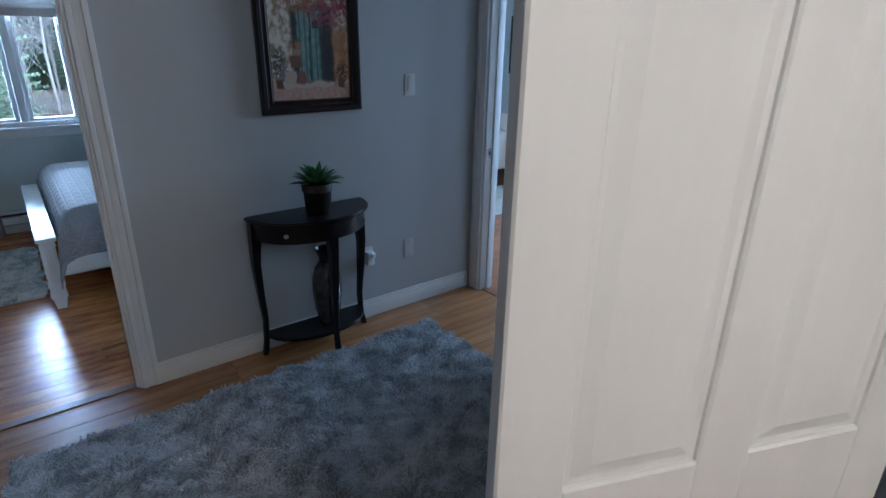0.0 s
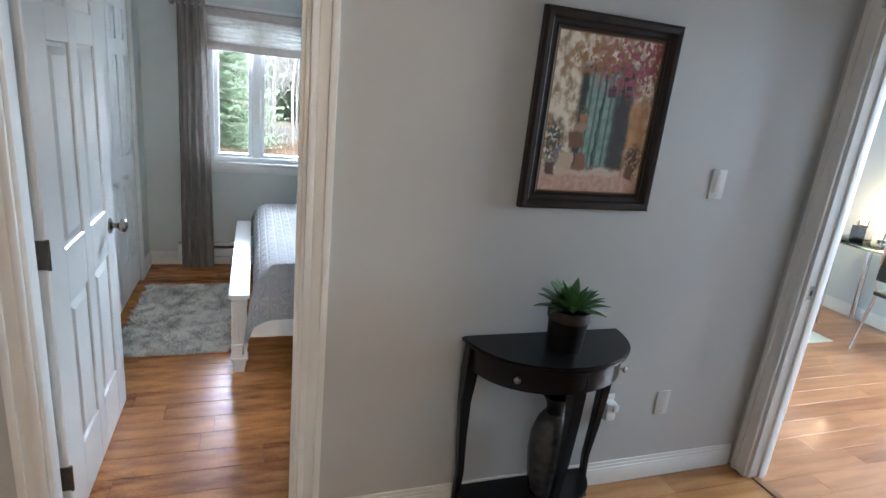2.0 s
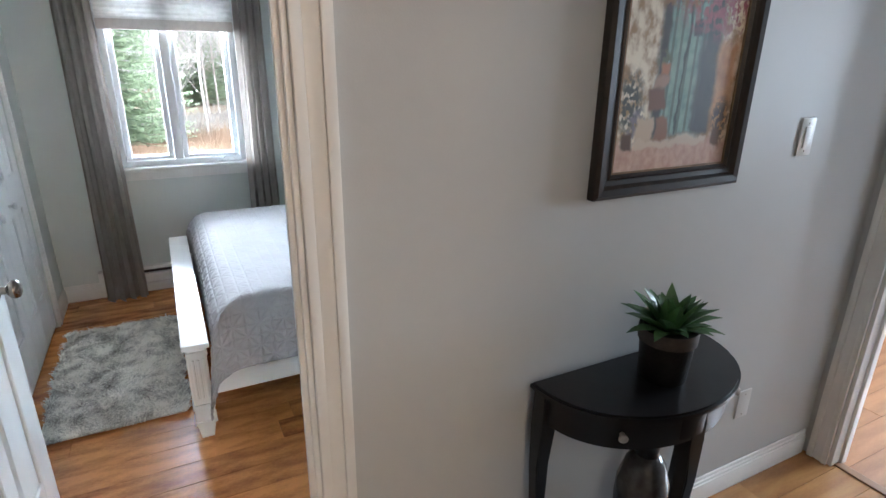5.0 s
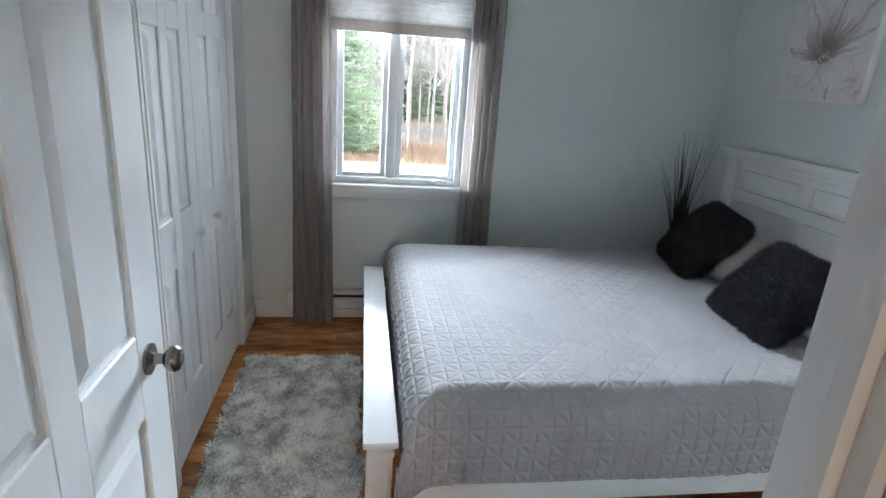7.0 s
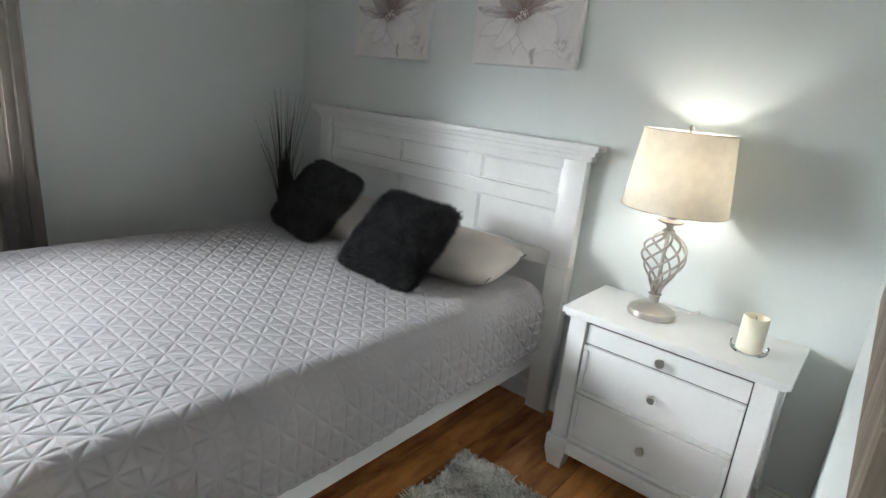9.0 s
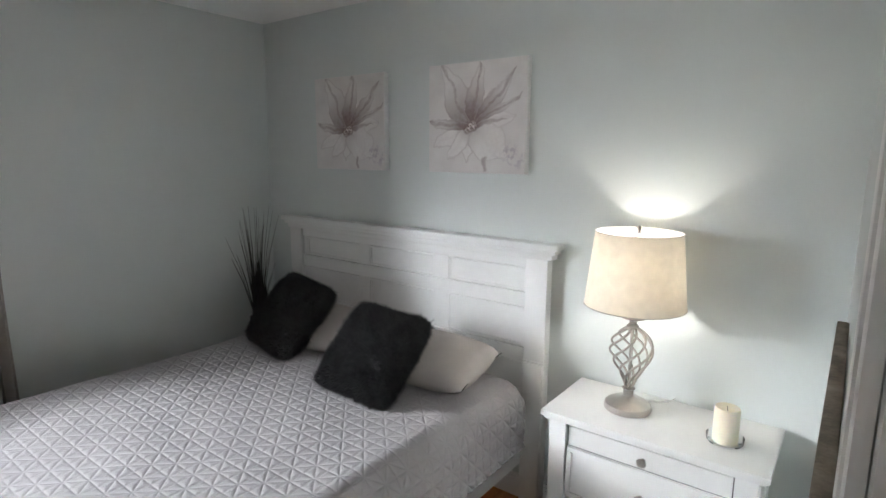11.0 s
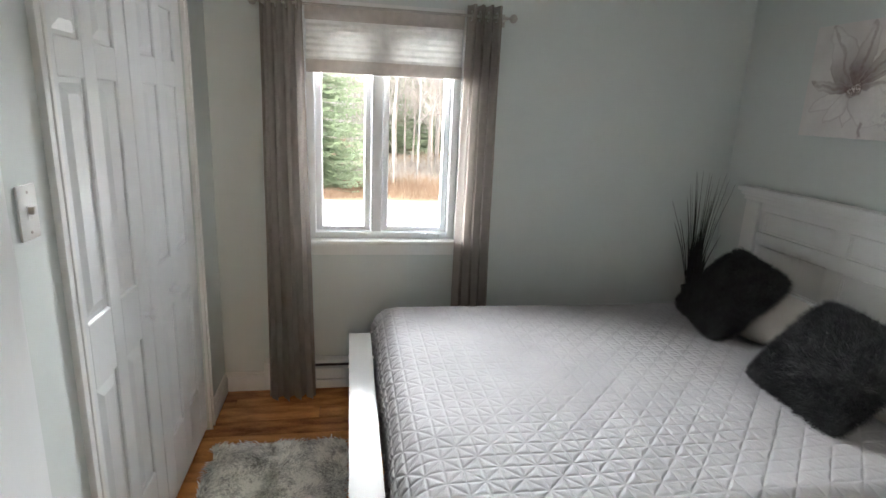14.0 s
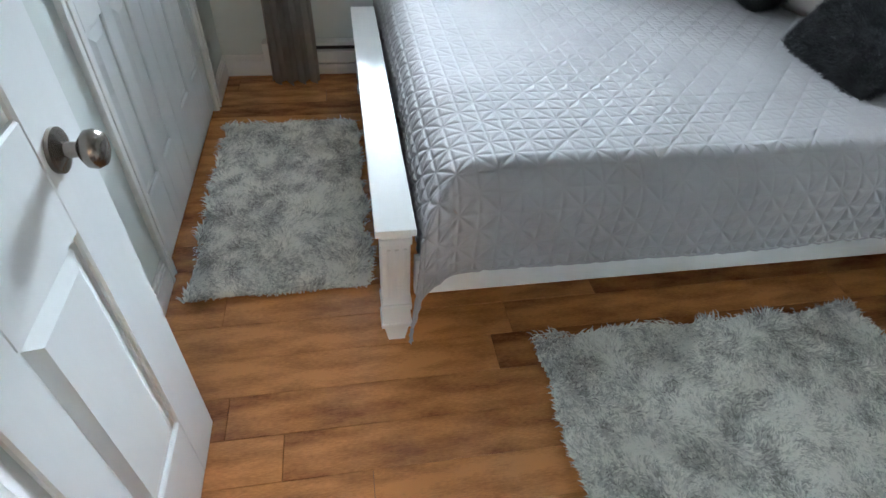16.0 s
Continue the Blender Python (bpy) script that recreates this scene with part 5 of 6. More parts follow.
vs = thing("floor_vase", "smoked grey vase with flared black neck on the console shelf", "vase", pose(1.01, 1.90, 0.118))
part("body", lathe([(0, 0), (0.046, 0), (0.052, 0.01), (0.068, 0.09), (0.078, 0.19), (0.076, 0.26), (0.058, 0.325), (0.036, 0.36), (0.033, 0.36)], 36), M_VASE, vs, smooth=60)
part("neck", lathe([(0.036, 0.358), (0.033, 0.375), (0.036, 0.395), (0.052, 0.425), (0.056, 0.432), (0.052, 0.434), (0.034, 0.40), (0.028, 0.37), (0, 0.36)], 36), M_BLACK, vs, "black flared neck", 60)


def courtyard_picture():
    """A sunlit courtyard: cream walls, a weathered teal door, crimson blossom and flower pots."""
    k = Nodes("courtyard_painting", 0, 2, 0.45)
    wob = k.math("MULTIPLY", k.math("SUBTRACT", k.noise(7.0, 5), 0.5), 0.10)
    wob2 = k.math("MULTIPLY", k.math("SUBTRACT", k.noise(9.0, 5, 3.0), 0.5), 0.10)
    u, v = k.math("ADD", k.u, wob), k.math("ADD", k.v, wob2)
    mott = k.noise(14.0, 6, 1.0)
    c = k.mix(k.step(mott, 0.36, 0.62), (0.40, 0.27, 0.15), (0.90, 0.83, 0.68))
    c = k.mix(k.rect(u, v, -1, 2, -1, 0.13, 0.03), c, k.mix(k.noise(22.0, 5), (0.36, 0.17, 0.12), (0.82, 0.62, 0.50)))
    c = k.mix(k.rect(u, v, 0.72, 0.98, 0.15, 0.62, 0.05), c, k.mix(mott, (0.24, 0.09, 0.03), (0.80, 0.48, 0.22)))
    c = k.mix(k.rect(u, v, 0.27, 0.80, 0.16, 0.82, 0.03), c, k.mix(mott, (0.012, 0.014, 0.016), (0.09, 0.09, 0.08)))
    planks = k.step(k.math("SINE", k.math("MULTIPLY", k.u, 95.0)), -0.9, -0.2)
    teal = k.mix(k.noise(18.0, 5, 6.0), (0.06, 0.16, 0.14), (0.46, 0.64, 0.55))
    c = k.mix(k.math("MULTIPLY", k.rect(u, v, 0.35, 0.66, 0.17, 0.78, 0.015), k.math("MULTIPLY_ADD", planks, 0.6, 0.4)), c, teal)
    c = k.mix(k.rect(u, v, 0.49, 0.51, 0.17, 0.76, 0.006), c, (0.04, 0.07, 0.07))
    c = k.mix(k.math("MULTIPLY", k.rect(u, v, 0.62, 0.72, 0.18, 0.74, 0.02), 0.8), c, (0.05, 0.045, 0.05))
    c = k.mix(k.rect(u, v, 0.53, 0.62, 0.62, 0.70, 0.01), c, (0.03, 0.05, 0.06))
    bl = k.math("MULTIPLY", k.blob(u, v, 0.80, 0.86, 0.42, 0.22, 0.4), k.step(k.noise(26.0, 5, 8.0), 0.40, 0.52))
    c = k.mix(bl, c, k.mix(k.noise(40.0, 3, 2.0), (0.16, 0.03, 0.05), (0.52, 0.16, 0.20)))
    ol = k.math("MULTIPLY", k.blob(u, v, 0.42, 0.86, 0.28, 0.10, 0.4), k.step(k.noise(24.0, 5, 5.0), 0.46, 0.55))
    c = k.mix(ol, c, (0.36, 0.20, 0.08))
    for cu, cv, ru, rv, col in ((0.10, 0.32, 0.10, 0.14, (0.10, 0.11, 0.10)), (0.16, 0.22, 0.07, 0.07, (0.24, 0.22, 0.26)), (0.90, 0.22, 0.08, 0.11, (0.10, 0.08, 0.06)), (0.33, 0.52, 0.06, 0.05, (0.13, 0.14, 0.08))):
        c = k.mix(k.math("MULTIPLY", k.blob(u, v, cu, cv, ru, rv, 0.4), k.step(k.noise(34.0, 4, cu * 9), 0.42, 0.52)), c, col)
    for u0, u1, v0, v1, col in ((0.27, 0.40, 0.40, 0.44, (0.42, 0.28, 0.20)), (0.24, 0.38, 0.29, 0.40, (0.20, 0.10, 0.06)), (0.31, 0.38, 0.44, 0.50, (0.45, 0.20, 0.10)), (0.16, 0.30, 0.15, 0.26, (0.62, 0.50, 0.38)), (0.32, 0.43, 0.15, 0.25, (0.26, 0.13, 0.08)),
                                (0.06, 0.14, 0.11, 0.19, (0.12, 0.07, 0.05)), (0.84, 0.93, 0.10, 0.19, (0.16, 0.09, 0.05)), (0.16, 0.78, 0.115, 0.15, (0.66, 0.55, 0.44))):
        c = k.mix(k.rect(u, v, u0, u1, v0, v1, 0.012), c, col)
    c = k.mix(0.10, c, (0.03, 0.02, 0.015))
    return k.done(c, k.noise(120.0, 3))


pic = thing("framed_painting", "dark framed painting of a teal door under crimson blossom", "picture", pose(1.0535, Y_HALL, 1.558))
PW, PH = 0.2655, 0.322
fr = bmesh.new()
prof = ((0.0, 0.000), (0.0, -0.022), (0.010, -0.030), (0.026, -0.028), (0.034, -0.018), (0.046, -0.016), (0.052, -0.020), (0.060, -0.012), (0.062, 0.0))
corners = ((-1, -1), (1, -1), (1, 1), (-1, 1))
loops = [[fr.verts.new((sx * (PW - d), y, sz * (PH - d))) for sx, sz in corners] for d, y in prof]
for a, b in zip(loops, loops[1:]):
    for k in range(4):
        fr.faces.new((a[k], a[(k + 1) % 4], b[(k + 1) % 4], b[k]))
part("frame", fr, M_FRAME, pic, smooth=None)
lip = boxes((-PW + 0.058, PW - 0.058, -0.0125, -0.009, -PH + 0.058, -PH + 0.064), (-PW + 0.058, PW - 0.058, -0.0125, -0.009, PH - 0.064, PH - 0.058), (-PW + 0.058, -PW + 0.064, -0.0125, -0.009, -PH + 0.064, PH - 0.064), (PW - 0.064, PW - 0.058, -0.0125, -0.009, -PH + 0.064, PH - 0.064))
part("gilt_lip", lip, material("dull_gold_lip", (0.20, 0.12, 0.06), 0.4, 0.3, vary=0.2), pic, "thin bronze inner lip", None)
part("painting", boxes((-PW + 0.06, PW - 0.06, -0.008, -0.004, -PH + 0.06, PH - 0.06)), courtyard_picture(), pic, smooth=None)
part("backing", boxes((-PW + 0.004, PW - 0.004, -0.003, -0.0005, -PH + 0.004, PH - 0.004)), M_FRAME, pic, smooth=None)


# ---- guest room, seen through its doorway ----
gb = thing("guest_bed", "bed with a cream bedspread against the guest room wall", "bed", pose(0, 0, 0))
part("base", boxes((3.06, X_FAR - 0.03, 4.06, 5.46, 0.14, 0.30), bevel=0.01), M_SLOT, gb, "dark bed base")
for lx, ly in ((3.1, 4.1), (4.9, 4.1), (3.1, 5.4), (4.9, 5.4)):
    part("leg", boxes((lx, lx + 0.05, ly, ly + 0.05, 0, 0.141)), M_SLOT, gb)
spread = bmesh.new()
box(spread, 3.0, X_FAR - 0.06, 4.0, 5.52, 0.15, 0.575, bevel=0.07, segments=4)
bmesh.ops.subdivide_edges(spread, edges=spread.edges[:], cuts=4, use_grid_fill=True)
for v in spread.verts:
    f = max(0.0, 0.5 - v.co.z)
    v.co.y += 0.05 * f * math.sin(v.co.x * 17) - (0.06 * f if v.co.y < 4.5 else 0)
    v.co.z += 0.012 * noise.noise(v.co * 3)
gsp = thing("bedspread", "cream bedspread hanging down the side of the guest bed", "bedspread", pose(0, 0, 0))
part("cloth", spread, M_GUESTQUILT, gsp, smooth=60)
gp = thing("pillow", "cream pillow on the guest bed", "pillow", pose(4.66, 4.42, 0.635, 0, -12, 0))
part("case", pillow_points(0.45, 0.68, 0.16, 16, 0.06), M_GUESTQUILT, gp, smooth=80)

gr = thing("flat_rug", "pale grey green flatweave rug on the guest room floor", "rug", pose(3.75, 3.48, 0))
part("weave", boxes((-0.50, 0.50, -0.40, 0.40, 0.0005, 0.010), bevel=0.003), M_GUESTRUG, gr)
gpic = thing("framed_photograph", "black framed grey seascape photograph on the guest room wall", "picture", pose(X_FAR, 4.33, 1.525))
part("frame", boxes((-0.025, 0, -0.335, -0.305, -0.335, 0.335), (-0.025, 0, 0.305, 0.335, -0.335, 0.335), (-0.025, 0, -0.305, 0.305, -0.335, -0.305), (-0.025, 0, -0.305, 0.305, 0.305, 0.335), bevel=0.003), M_BLACK, gpic)


def seascape():
    k = Nodes("seascape_photograph", 1, 2, 0.4)
    bands = k.noise(3.0, 5)
    v = k.math("MULTIPLY_ADD", k.math("SUBTRACT", bands, 0.5), 0.14, k.v)
    c = k.mix(k.step(v, 0.45, 1.0), (0.34, 0.35, 0.37), (0.08, 0.09, 0.11))
    c = k.mix(k.rect(k.u, v, -1, 2, 0.62, 0.72, 0.05), c, (0.05, 0.055, 0.07))
    c = k.mix(k.rect(k.u, v, -1, 2, -1, 0.42, 0.03), c, k.mix(k.noise(14.0, 5, 2.0), (0.02, 0.025, 0.035), (0.20, 0.21, 0.23)))
    c = k.mix(k.rect(k.u, v, -1, 2, 0.40, 0.44, 0.012), c, (0.62, 0.63, 0.64))
    c = k.mix(k.math("MULTIPLY", k.rect(k.u, v, -1, 2, 0.10, 0.26, 0.05), k.step(k.noise(9.0, 4, 5.0), 0.5, 0.6)), c, (0.5, 0.51, 0.53))
    return k.done(c)


part("photograph", boxes((-0.016, -0.004, -0.307, 0.307, -0.307, 0.307)), seascape(), gpic, smooth=None)

desk = thing("glass_desk", "glass topped desk with chrome tube legs against the guest room wall", "desk", pose(0, 0, 0))
DK0, DK1 = 2.46, 3.58
part("glass_top", boxes((4.44, X_FAR - 0.02, DK0, DK1, 0.735, 0.745), bevel=0.002), M_DESKGLASS, desk)
for lx in (4.50, X_FAR - 0.08):
    for ly in (DK0 + 0.07, DK1 - 0.12):
        part("leg", tube(bmesh.new(), ((lx + 0.0, ly - 0.03 if ly > 3 else ly + 0.03, 0.0), (lx, ly, 0.735)), 0.021, 14), M_CHROME, desk)
for lx in (4.50, X_FAR - 0.08):
    part("crossbar", tube(bmesh.new(), ((lx, DK0 + 0.07, 0.722), (lx, DK1 - 0.12, 0.722)), 0.012, 10), M_CHROME, desk)
ch = thing("desk_chair", "chrome framed chair with a black seat and back at the desk", "chair", pose(4.33, 2.76, 0))
part("seat", boxes((0.0, 0.42, -0.21, 0.21, 0.44, 0.475), bevel=0.012), M_CHAIR, ch)
part("backrest", boxes((-0.03, 0.0, -0.205, 0.205, 0.56, 0.83), bevel=0.010), M_CHAIR, ch)
for sy in (-0.2, 0.2):
    part("frame_tube", tube(bmesh.new(), ((-0.06, sy, 0.0), (0.03, sy, 0.44), (-0.012, sy, 0.60), (-0.035, sy, 0.82)), 0.011, 10), M_CHROME, ch)
    part("leg", tube(bmesh.new(), ((0.44, sy, 0.0), (0.36, sy, 0.44)), 0.011, 10), M_CHROME, ch)
mir = thing("makeup_mirror", "round chrome vanity mirror on a stand on the desk", "mirror", pose(4.80, 3.22, 0.745))
part("base", lathe([(0, 0), (0.06, 0), (0.062, 0.008), (0.02, 0.016), (0.008, 0.03), (0.007, 0.19), (0, 0.19)], 24), M_CHROME, mir, smooth=50)
rim = tube(bmesh.new(), [(-0.02, 0.095 * math.cos(a), 0.285 + 0.095 * math.sin(a)) for a in np.linspace(0, 2 * math.pi, 37)], 0.009, 8)
part("rim", rim, M_CHROME, mir, smooth=60)
disc = lathe([(0, 0.0), (0.092, 0.0), (0.092, 0.008), (0, 0.008)], 32)
bmesh.ops.rotate(disc, verts=disc.verts, cent=(0, 0, 0), matrix=Matrix.Rotation(math.pi / 2, 3, "Y"))
bmesh.ops.translate(disc, verts=disc.verts, vec=(-0.024, 0, 0.285))
part("mirror_glass", disc, material("mirror_silver", (0.75, 0.75, 0.76), 0.06, 1.0, vary=0.02), mir, "silvered mirror glass")
part("arm", tube(bmesh.new(), ((-0.02, -0.10, 0.285), (-0.02, -0.15, 0.285)), 0.006, 8), M_CHROME, mir)
dl = thing("desk_lamp", "small lit tube lamp behind the mirror on the desk", "lamp", pose(4.90, 3.36, 0.745))
part("base", lathe([(0, 0), (0.045, 0), (0.045, 0.012), (0.01, 0.02), (0.008, 0.14), (0, 0.14)], 20), M_CHROME, dl, smooth=50)
part("tube", lathe([(0, 0.14), (0.022, 0.14), (0.024, 0.16), (0.024, 0.24), (0.02, 0.25), (0, 0.25)], 20), glow("warm_lamp_glass", (1.0, 0.78, 0.45), 4.0), dl, "glowing warm lamp glass", 50)
pen = thing("pencil_box", "grey desk organiser holding small things", "organiser", pose(4.78, 3.47, 0.745))
part("box", boxes((-0.05, 0.05, -0.06, 0.06, 0, 0.006), (-0.05, -0.045, -0.06, 0.06, 0, 0.10), (0.045, 0.05, -0.06, 0.06, 0, 0.10), (-0.05, 0.05, -0.06, -0.055, 0, 0.10), (-0.05, 0.05, 0.055, 0.06, 0, 0.10)), material("grey_mesh_plastic", (0.16, 0.16, 0.18), 0.6, vary=0.2, scale=40), pen, smooth=None)
for k, (dx, dy) in enumerate(((-0.02, 0.03), (0.01, 0.04), (0.02, -0.02), (-0.025, -0.035))):
    part("pencil", tube(bmesh.new(), ((dx, dy, 0.006), (dx * 1.4, dy * 1.5, 0.13 + 0.01 * k)), 0.004, 6), material("pencil_paint", ((0.5, 0.3, 0.1), (0.1, 0.1, 0.12), (0.45, 0.42, 0.4), (0.2, 0.05, 0.05))[k], 0.5), pen)
paper = thing("paper_stack", "loose white papers lying on the glass desk", "papers", pose(4.72, 2.58, 0.746, 0, 0, 12))
for k in range(4):
    part("sheet", boxes((-0.105 + 0.006 * k, 0.105 + 0.004 * k, -0.07, 0.075 - 0.004 * k, 0.002 * k, 0.002 * k + 0.0015)), M_CANVAS_EDGE, paper, smooth=None)

guest_win = thing("window_2", "white framed guest room window", "window", pose(X_FAR, 1.45, 0), kind="structure")
part("window_frame", boxes((0.0, 0.1, -0.60, -0.55, 0.95, 2.10), (0.0, 0.1, 0.55, 0.60, 0.95, 2.10), (0.0, 0.1, -0.55, 0.55, 0.95, 1.0), (0.0, 0.1, -0.55, 0.55, 2.05, 2.10), (0.0, 0.1, -0.02, 0.02, 1.0, 2.05), bevel=0.004), M_VINYL, guest_win)


# ---- outdoors: ground, drive, brush, trees and a far house ----
GZ = -0.85
structure("ground", boxes((-700, 700, Y_WIN + 0.16, 1200, GZ - 0.2, GZ)), M_GRASS, "autumn lawn and rough ground reaching to the woods")
drive = bmesh.new()
edge_pts = [(-60 + 6 * k, 16.2 + 0.25 * math.sin(k * 1.7) + 0.02 * k) for k in range(21)]
lo = [drive.verts.new((x, 6.6 + 0.2 * math.sin(x), GZ + 0.006)) for x, _ in edge_pts]
hi = [drive.verts.new((x, y, GZ + 0.006)) for x, y in edge_pts]
for k in range(20):
    drive.faces.new((lo[k], lo[k + 1], hi[k + 1], hi[k]))
structure("road", drive, M_GRAVEL, "pale gravel road in front of the house")


def brush_mesh(x0, x1, y0, y1, count, height, seed):
    """A thicket of thin leaning stalks."""
    g = np.random.default_rng(seed)
    x, y = g.uniform(x0, x1, count), g.uniform(y0, y1, count)
    h = height * g.uniform(0.35, 1.1, count) * (0.65 + 0.35 * np.sin(x * 1.1 + y))
    a = g.uniform(0, 6.28, count)
    w = 0.003 + 0.004 * g.random(count)
    lean = g.uniform(0.1, 0.7, count) * h
    p0 = np.stack([x - w, y, np.full(count, GZ)], 1)
    p1 = np.stack([x + w, y, np.full(count, GZ)], 1)
    p2 = np.stack([x + np.cos(a) * lean, y + np.sin(a) * lean, GZ + h], 1)
    v = np.stack([p0, p1, p2], 1).reshape(-1, 3)
    return v.tolist(), [(3 * i, 3 * i + 1, 3 * i + 2) for i in range(count)]


for label, args, mat in (("rust brown brush along the edge of the road", (-14, 16, 16.5, 19.0, 34000, 0.5, 1), M_BRUSH), ("tangled grey brown undergrowth below the trees", (-16, 18, 19.2, 25, 24000, 0.8, 2), M_BARK)):
    tagged(new("undergrowth", shards("undergrowth", *brush_mesh(*args), mat)), label, "shrubs", kind="stuff")


def spruce(x, y, height, radius, seed, label):
    t = thing("spruce_tree", label, "tree", pose(x, y, GZ), group="spruces")
    g = random.Random(seed)
    part("trunk", tube(bmesh.new(), ((0, 0, 0), (0.02, 0, height * 0.5), (0, 0, height)), (0.13, 0.07, 0.01), 8), M_BARK, t)
    verts, faces = [], []
    levels = int(height / 0.24)
    for i in range(levels):
        f = i / levels
        z = 0.25 + f * (height - 0.3)
        R = radius * (1 - f) ** 0.95 * g.uniform(0.72, 1.12)
        for b in range(int(22 + 34 * (1 - f))):
            a = g.uniform(0, 2 * math.pi)
            L = R * g.uniform(0.45, 1.1)
            lift = g.uniform(-0.09, 0.09)
            d = Vector((math.cos(a), math.sin(a), 0))
            side = Vector((-math.sin(a), math.cos(a), 0))
            n = max(3, int(L / 0.09))
            for q in range(n):
                s = (q + g.random()) / n
                droop = -0.28 * L * s + 0.16 * L * s * s * 1.6
                c = d * (L * s) + Vector((0, 0, z + droop + lift))
                w = 0.12 * (1.15 - s * 0.7)
                for sg in (-1, 1):
                    k = len(verts)
                    tip = c + side * (sg * w * g.uniform(0.7, 1.3)) + d * w * 0.8 + Vector((0, 0, g.uniform(-0.07, 0.02)))
                    verts += [c[:], (c + d * 0.07 + Vector((0, 0, 0.02)))[:], tip[:]]
                    faces.append((k, k + 1, k + 2))
    crown = new("crown", shards("crown", verts, faces, M_NEEDLE))
    crown.parent = t
    return t


spruce(-1.05, 18.2, 8.5, 2.25, 3, "full green spruce tree beside the road")
spruce(-9.5, 24.0, 9.0, 2.2, 4, "distant green spruce tree at the wood's edge")
far_spruce = spruce(9.5, 30.0, 10.0, 2.4, 6, "distant green spruce tree at the wood's edge")
for x, y, turn in ((1.6, 31.0, 40), (3.6, 34.5, 110), (-3.4, 30.0, 200), (5.4, 32.5, 290)):
    copy_thing(far_spruce, pose(x, y, GZ, 0, 0, turn))


def bare_tree(x, y, height, seed, mat):
    t = thing("bare_tree", "leafless pale tree with fine upright branches at the wood's edge", "tree", pose(x, y, GZ), group="bare trees")
    g = random.Random(seed)
    trunk, twigs = bmesh.new(), bmesh.new()
    bend = [Vector((g.uniform(-0.25, 0.25) * f, g.uniform(-0.25, 0.25) * f, height * f)) for f in (0, 0.25, 0.5, 0.75, 1.0)]
    tube(trunk, bend, [0.045, 0.038, 0.028, 0.017, 0.005], 6)

    def limb(p, d, length, r, depth):
        q = p + d * length * 0.5 + Vector((g.gauss(0, 0.05), g.gauss(0, 0.05), 0.04)) * length
        e = q + (d + Vector((g.gauss(0, 0.15), g.gauss(0, 0.15), 0.25))).normalized() * length * 0.5
        tube(twigs, (p, q, e), (r, r * 0.75, r * 0.35), 3)
        if depth:
            for _ in range(g.choice((3, 4))):
                s = g.uniform(0.25, 0.95)
                c = p.lerp(e, s)
                limb(c, (d + Vector((g.gauss(0, 0.55), g.gauss(0, 0.55), g.uniform(0.0, 0.5)))).normalized(), length * g.uniform(0.35, 0.6), r * 0.55, depth - 1)

    for k in range(34):
        f = g.uniform(0.14, 0.95)
        i = min(3, int(f * 4))
        p = bend[i].lerp(bend[i + 1], f * 4 - i)
        a = g.uniform(0, 2 * math.pi)
        limb(p, Vector((math.cos(a), math.sin(a), g.uniform(0.5, 1.1))).normalized(), height * 0.24 * (1.1 - f * 0.7) * g.uniform(0.7, 1.2), 0.011, 2)
    part("trunk", trunk, mat, t)
    cr = part("crown", twigs, mat, t, smooth=None)
    return t


tg = random.Random(21)
made = [bare_tree(0, 0, tg.uniform(7, 9), 40 + k, (M_BIRCH, M_BARK, M_BIRCH)[k % 3]) for k in range(5)]
spots = [(1.1, 18.5), (1.9, 19.3), (2.7, 18.3), (3.4, 20.2), (0.4, 21.0)]
for ob, (x, y) in zip(made, spots):
    ob.matrix_world = pose(x, y, GZ, 0, 0, tg.uniform(0, 360))
for k in range(84):
    x, y = tg.uniform(-13, 14), tg.uniform(19.5, 31)
    copy_thing(tg.choice(made), pose(x, y, GZ, 0, 0, tg.uniform(0, 360)))


def far_woods(count, seed):
    g = np.random.default_rng(seed)
    x, y = g.uniform(-60, 60, count), g.uniform(38, 60, count)
    h, w = g.uniform(4, 13, count), g.uniform(0.02, 0.07, count)
    lean = g.normal(0, 0.7, count)
    z = np.full(count, GZ)
    v = np.stack([np.stack([x - w, y, z], 1), np.stack([x + w, y, z], 1), np.stack([x + lean, y + 0.2, GZ + h], 1)], 1).reshape(-1, 3)
    return v.tolist(), [(3 * i, 3 * i + 1, 3 * i + 2) for i in range(count)]


# Trunks carry their haze in the paled bark colour.
tagged(new("far_woods", shards("far_woods", *far_woods(9000, 7), M_FARBARK)), "far woods of bare trunks, bark paled to stand for haze", "woods", kind="stuff")

hs = thing("house", "white clapboard house with a grey roof beyond the trees", "house", pose(7.3, 44, GZ))
part("wall", boxes((-4, 5, 0, 7, 0, 3.0)), M_SIDING, hs, smooth=None)
gable = bmesh.new()
a = [gable.verts.new(p) for p in ((-4.4, -0.4, 2.95), (5.4, -0.4, 2.95), (5.4, 7.4, 2.95), (-4.4, 7.4, 2.95), (-4.4, 3.5, 5.2), (5.4, 3.5, 5.2))]
for q in ((0, 1, 5, 4), (2, 3, 4, 5), (0, 4, 3), (1, 2, 5), (3, 2, 1, 0)):
    gable.faces.new([a[i] for i in q])
part("roof", gable, M_ROOF, hs, smooth=None)
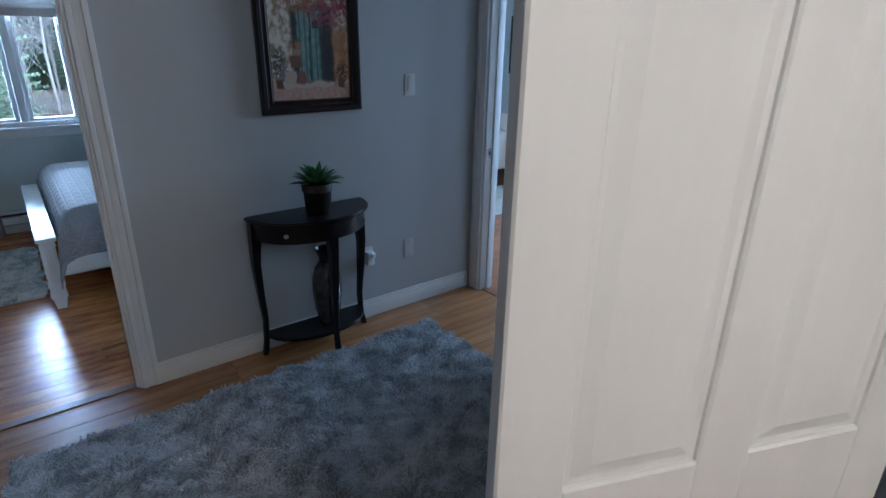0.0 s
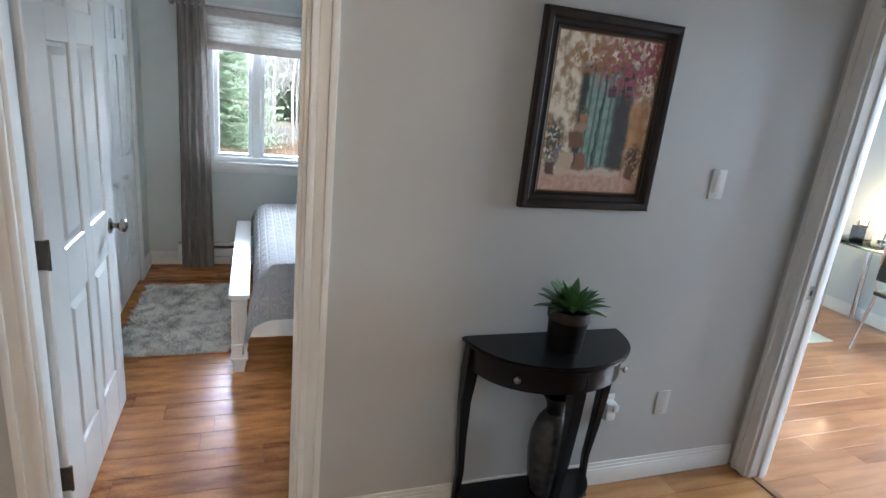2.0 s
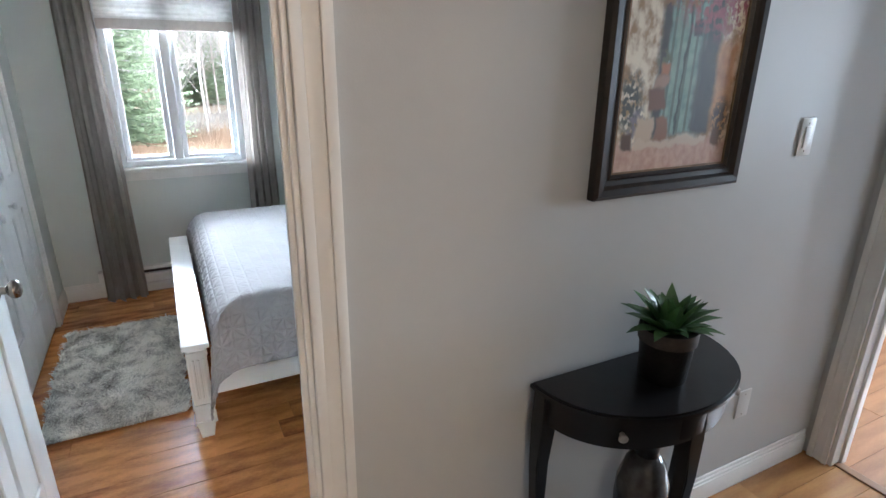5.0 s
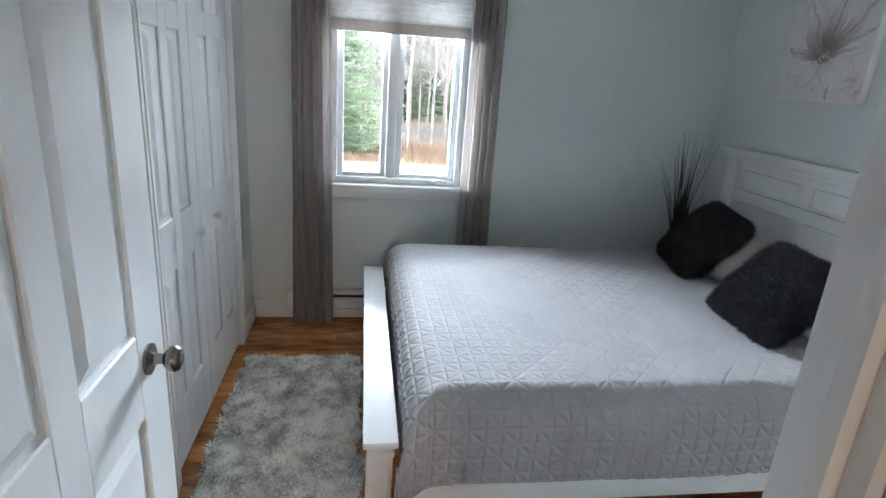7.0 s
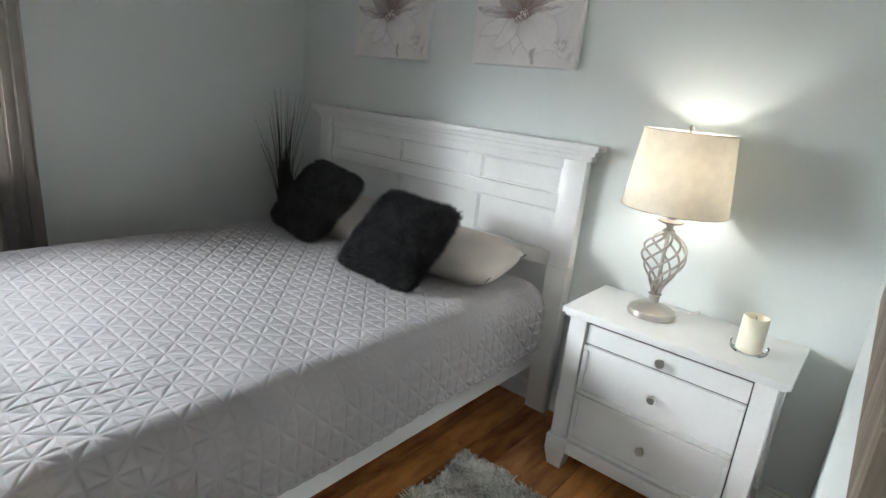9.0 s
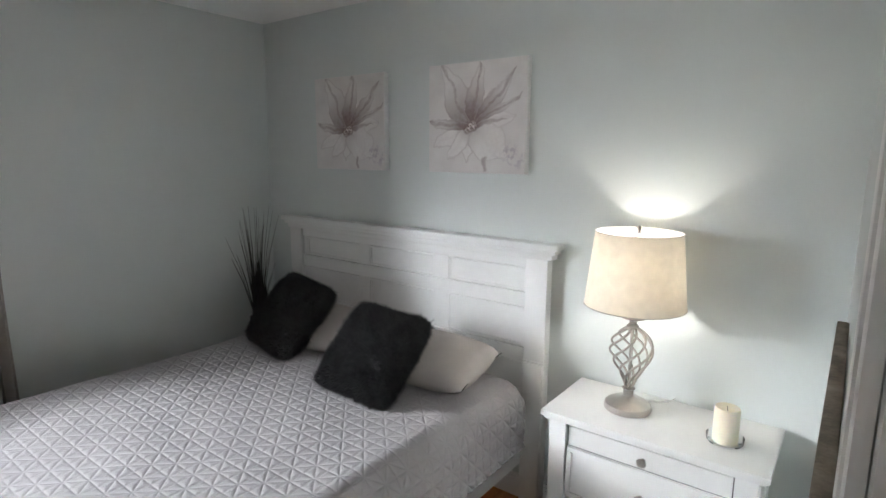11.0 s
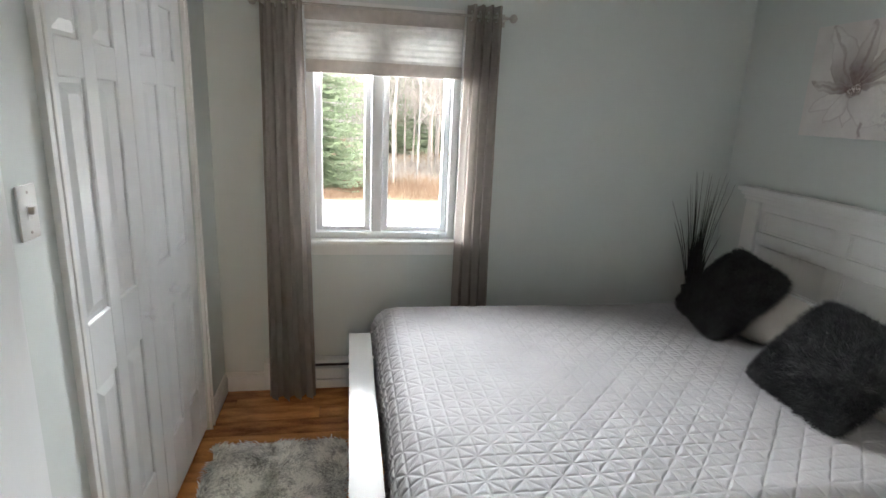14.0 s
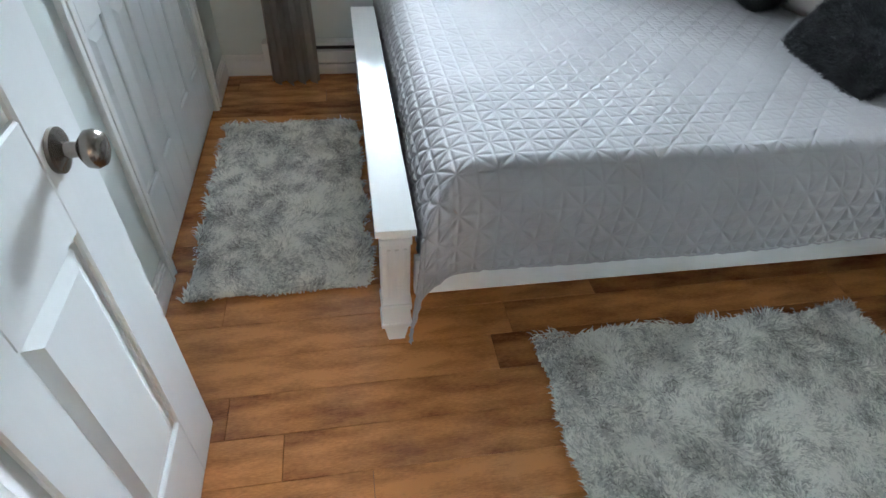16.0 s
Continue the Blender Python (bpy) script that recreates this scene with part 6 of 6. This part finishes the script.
for x in (-2.6, 0.4, 3.0):
    w = part("window", boxes((x, x + 1.1, -0.05, 0.02, 1.0, 2.2)), M_PANE, hs, "grey window pane", None)
    part("window_frame", boxes((x - 0.1, x, -0.07, 0.02, 0.9, 2.3), (x + 1.1, x + 1.2, -0.07, 0.02, 0.9, 2.3), (x, x + 1.1, -0.07, 0.02, 0.9, 1.0), (x, x + 1.1, -0.07, 0.02, 2.2, 2.3)), M_VINYL, w, smooth=None)
bench = thing("garden_bench", "small weathered orange wooden bench on the far lawn", "bench", pose(3.55, 20.6, GZ, 0, 0, 8))
M_BENCH = material("weathered_orange_wood", (0.42, 0.19, 0.07), 0.8, vary=0.3, scale=8)
part("seat", boxes((-0.5, 0.5, -0.2, 0.2, 0.42, 0.47)), M_BENCH, bench, smooth=None)
for z in (0.62, 0.78):
    part("back_slat", boxes((-0.5, 0.5, 0.18, 0.22, z, z + 0.1)), M_BENCH, bench, smooth=None)
for x in (-0.45, 0.40):
    part("leg", boxes((x, x + 0.05, -0.18, -0.13, 0, 0.42), (x, x + 0.05, 0.16, 0.21, 0, 0.88)), M_BENCH, bench, smooth=None)


# ---- floor planks ----

def plank_floor(parent_name, label, x0, x1, y0, y1, mat, width, seed, skip=()):
    """Laminate boards with fine bevelled joints; they share meshes by length."""
    f = tagged(new(parent_name), label, "floor", kind="structure")
    g = random.Random(seed)
    meshes = {}
    y = y0
    while y < y1 - 0.004:
        w = min(width, y1 - y)
        x = x0 - g.uniform(0, 1.1)
        while x < x1:
            a, b = max(x, x0), min(x + 1.21, x1)
            x += 1.21
            if b - a < 0.03:
                continue
            key = (round(b - a, 2), round(w, 3))
            if key not in meshes:
                h, gap = (b - a) / 2, 0.0008
                bm = boxes((-h + gap, h - gap, -w / 2 + gap, w / 2 - gap, -0.009, 0.0))
                bmesh.ops.bevel(bm, geom=[e for e in bm.edges if e.verts[0].co.z > -0.001 and e.verts[1].co.z > -0.001], offset=0.0006, segments=1, affect="EDGES")
                meshes[key] = mesh_of("plank", bm, mat)
            p = new("plank", meshes[key])
            p.location = ((a + b) / 2, y + w / 2, 0)
            p.parent = f
        y += w
    return f


plank_floor("floor_bedroom", "glossy red brown laminate floor of the bedroom", X_CLOSET - 0.1, X_HEAD, Y_IN - 0.045, Y_WIN, M_FLOOR, 0.128, 1)
plank_floor("floor_hall", "honey oak laminate floor of the hall", -1.9, X_RIGHT + 0.02, -0.80, Y_IN - 0.045, M_HALLFLOOR, 0.128, 2)
plank_floor("floor_guest", "warm maple laminate floor of the guest room", X_RIGHT + 0.06, X_FAR, 0.2, 6.1, M_GUESTFLOOR, 0.128, 3)
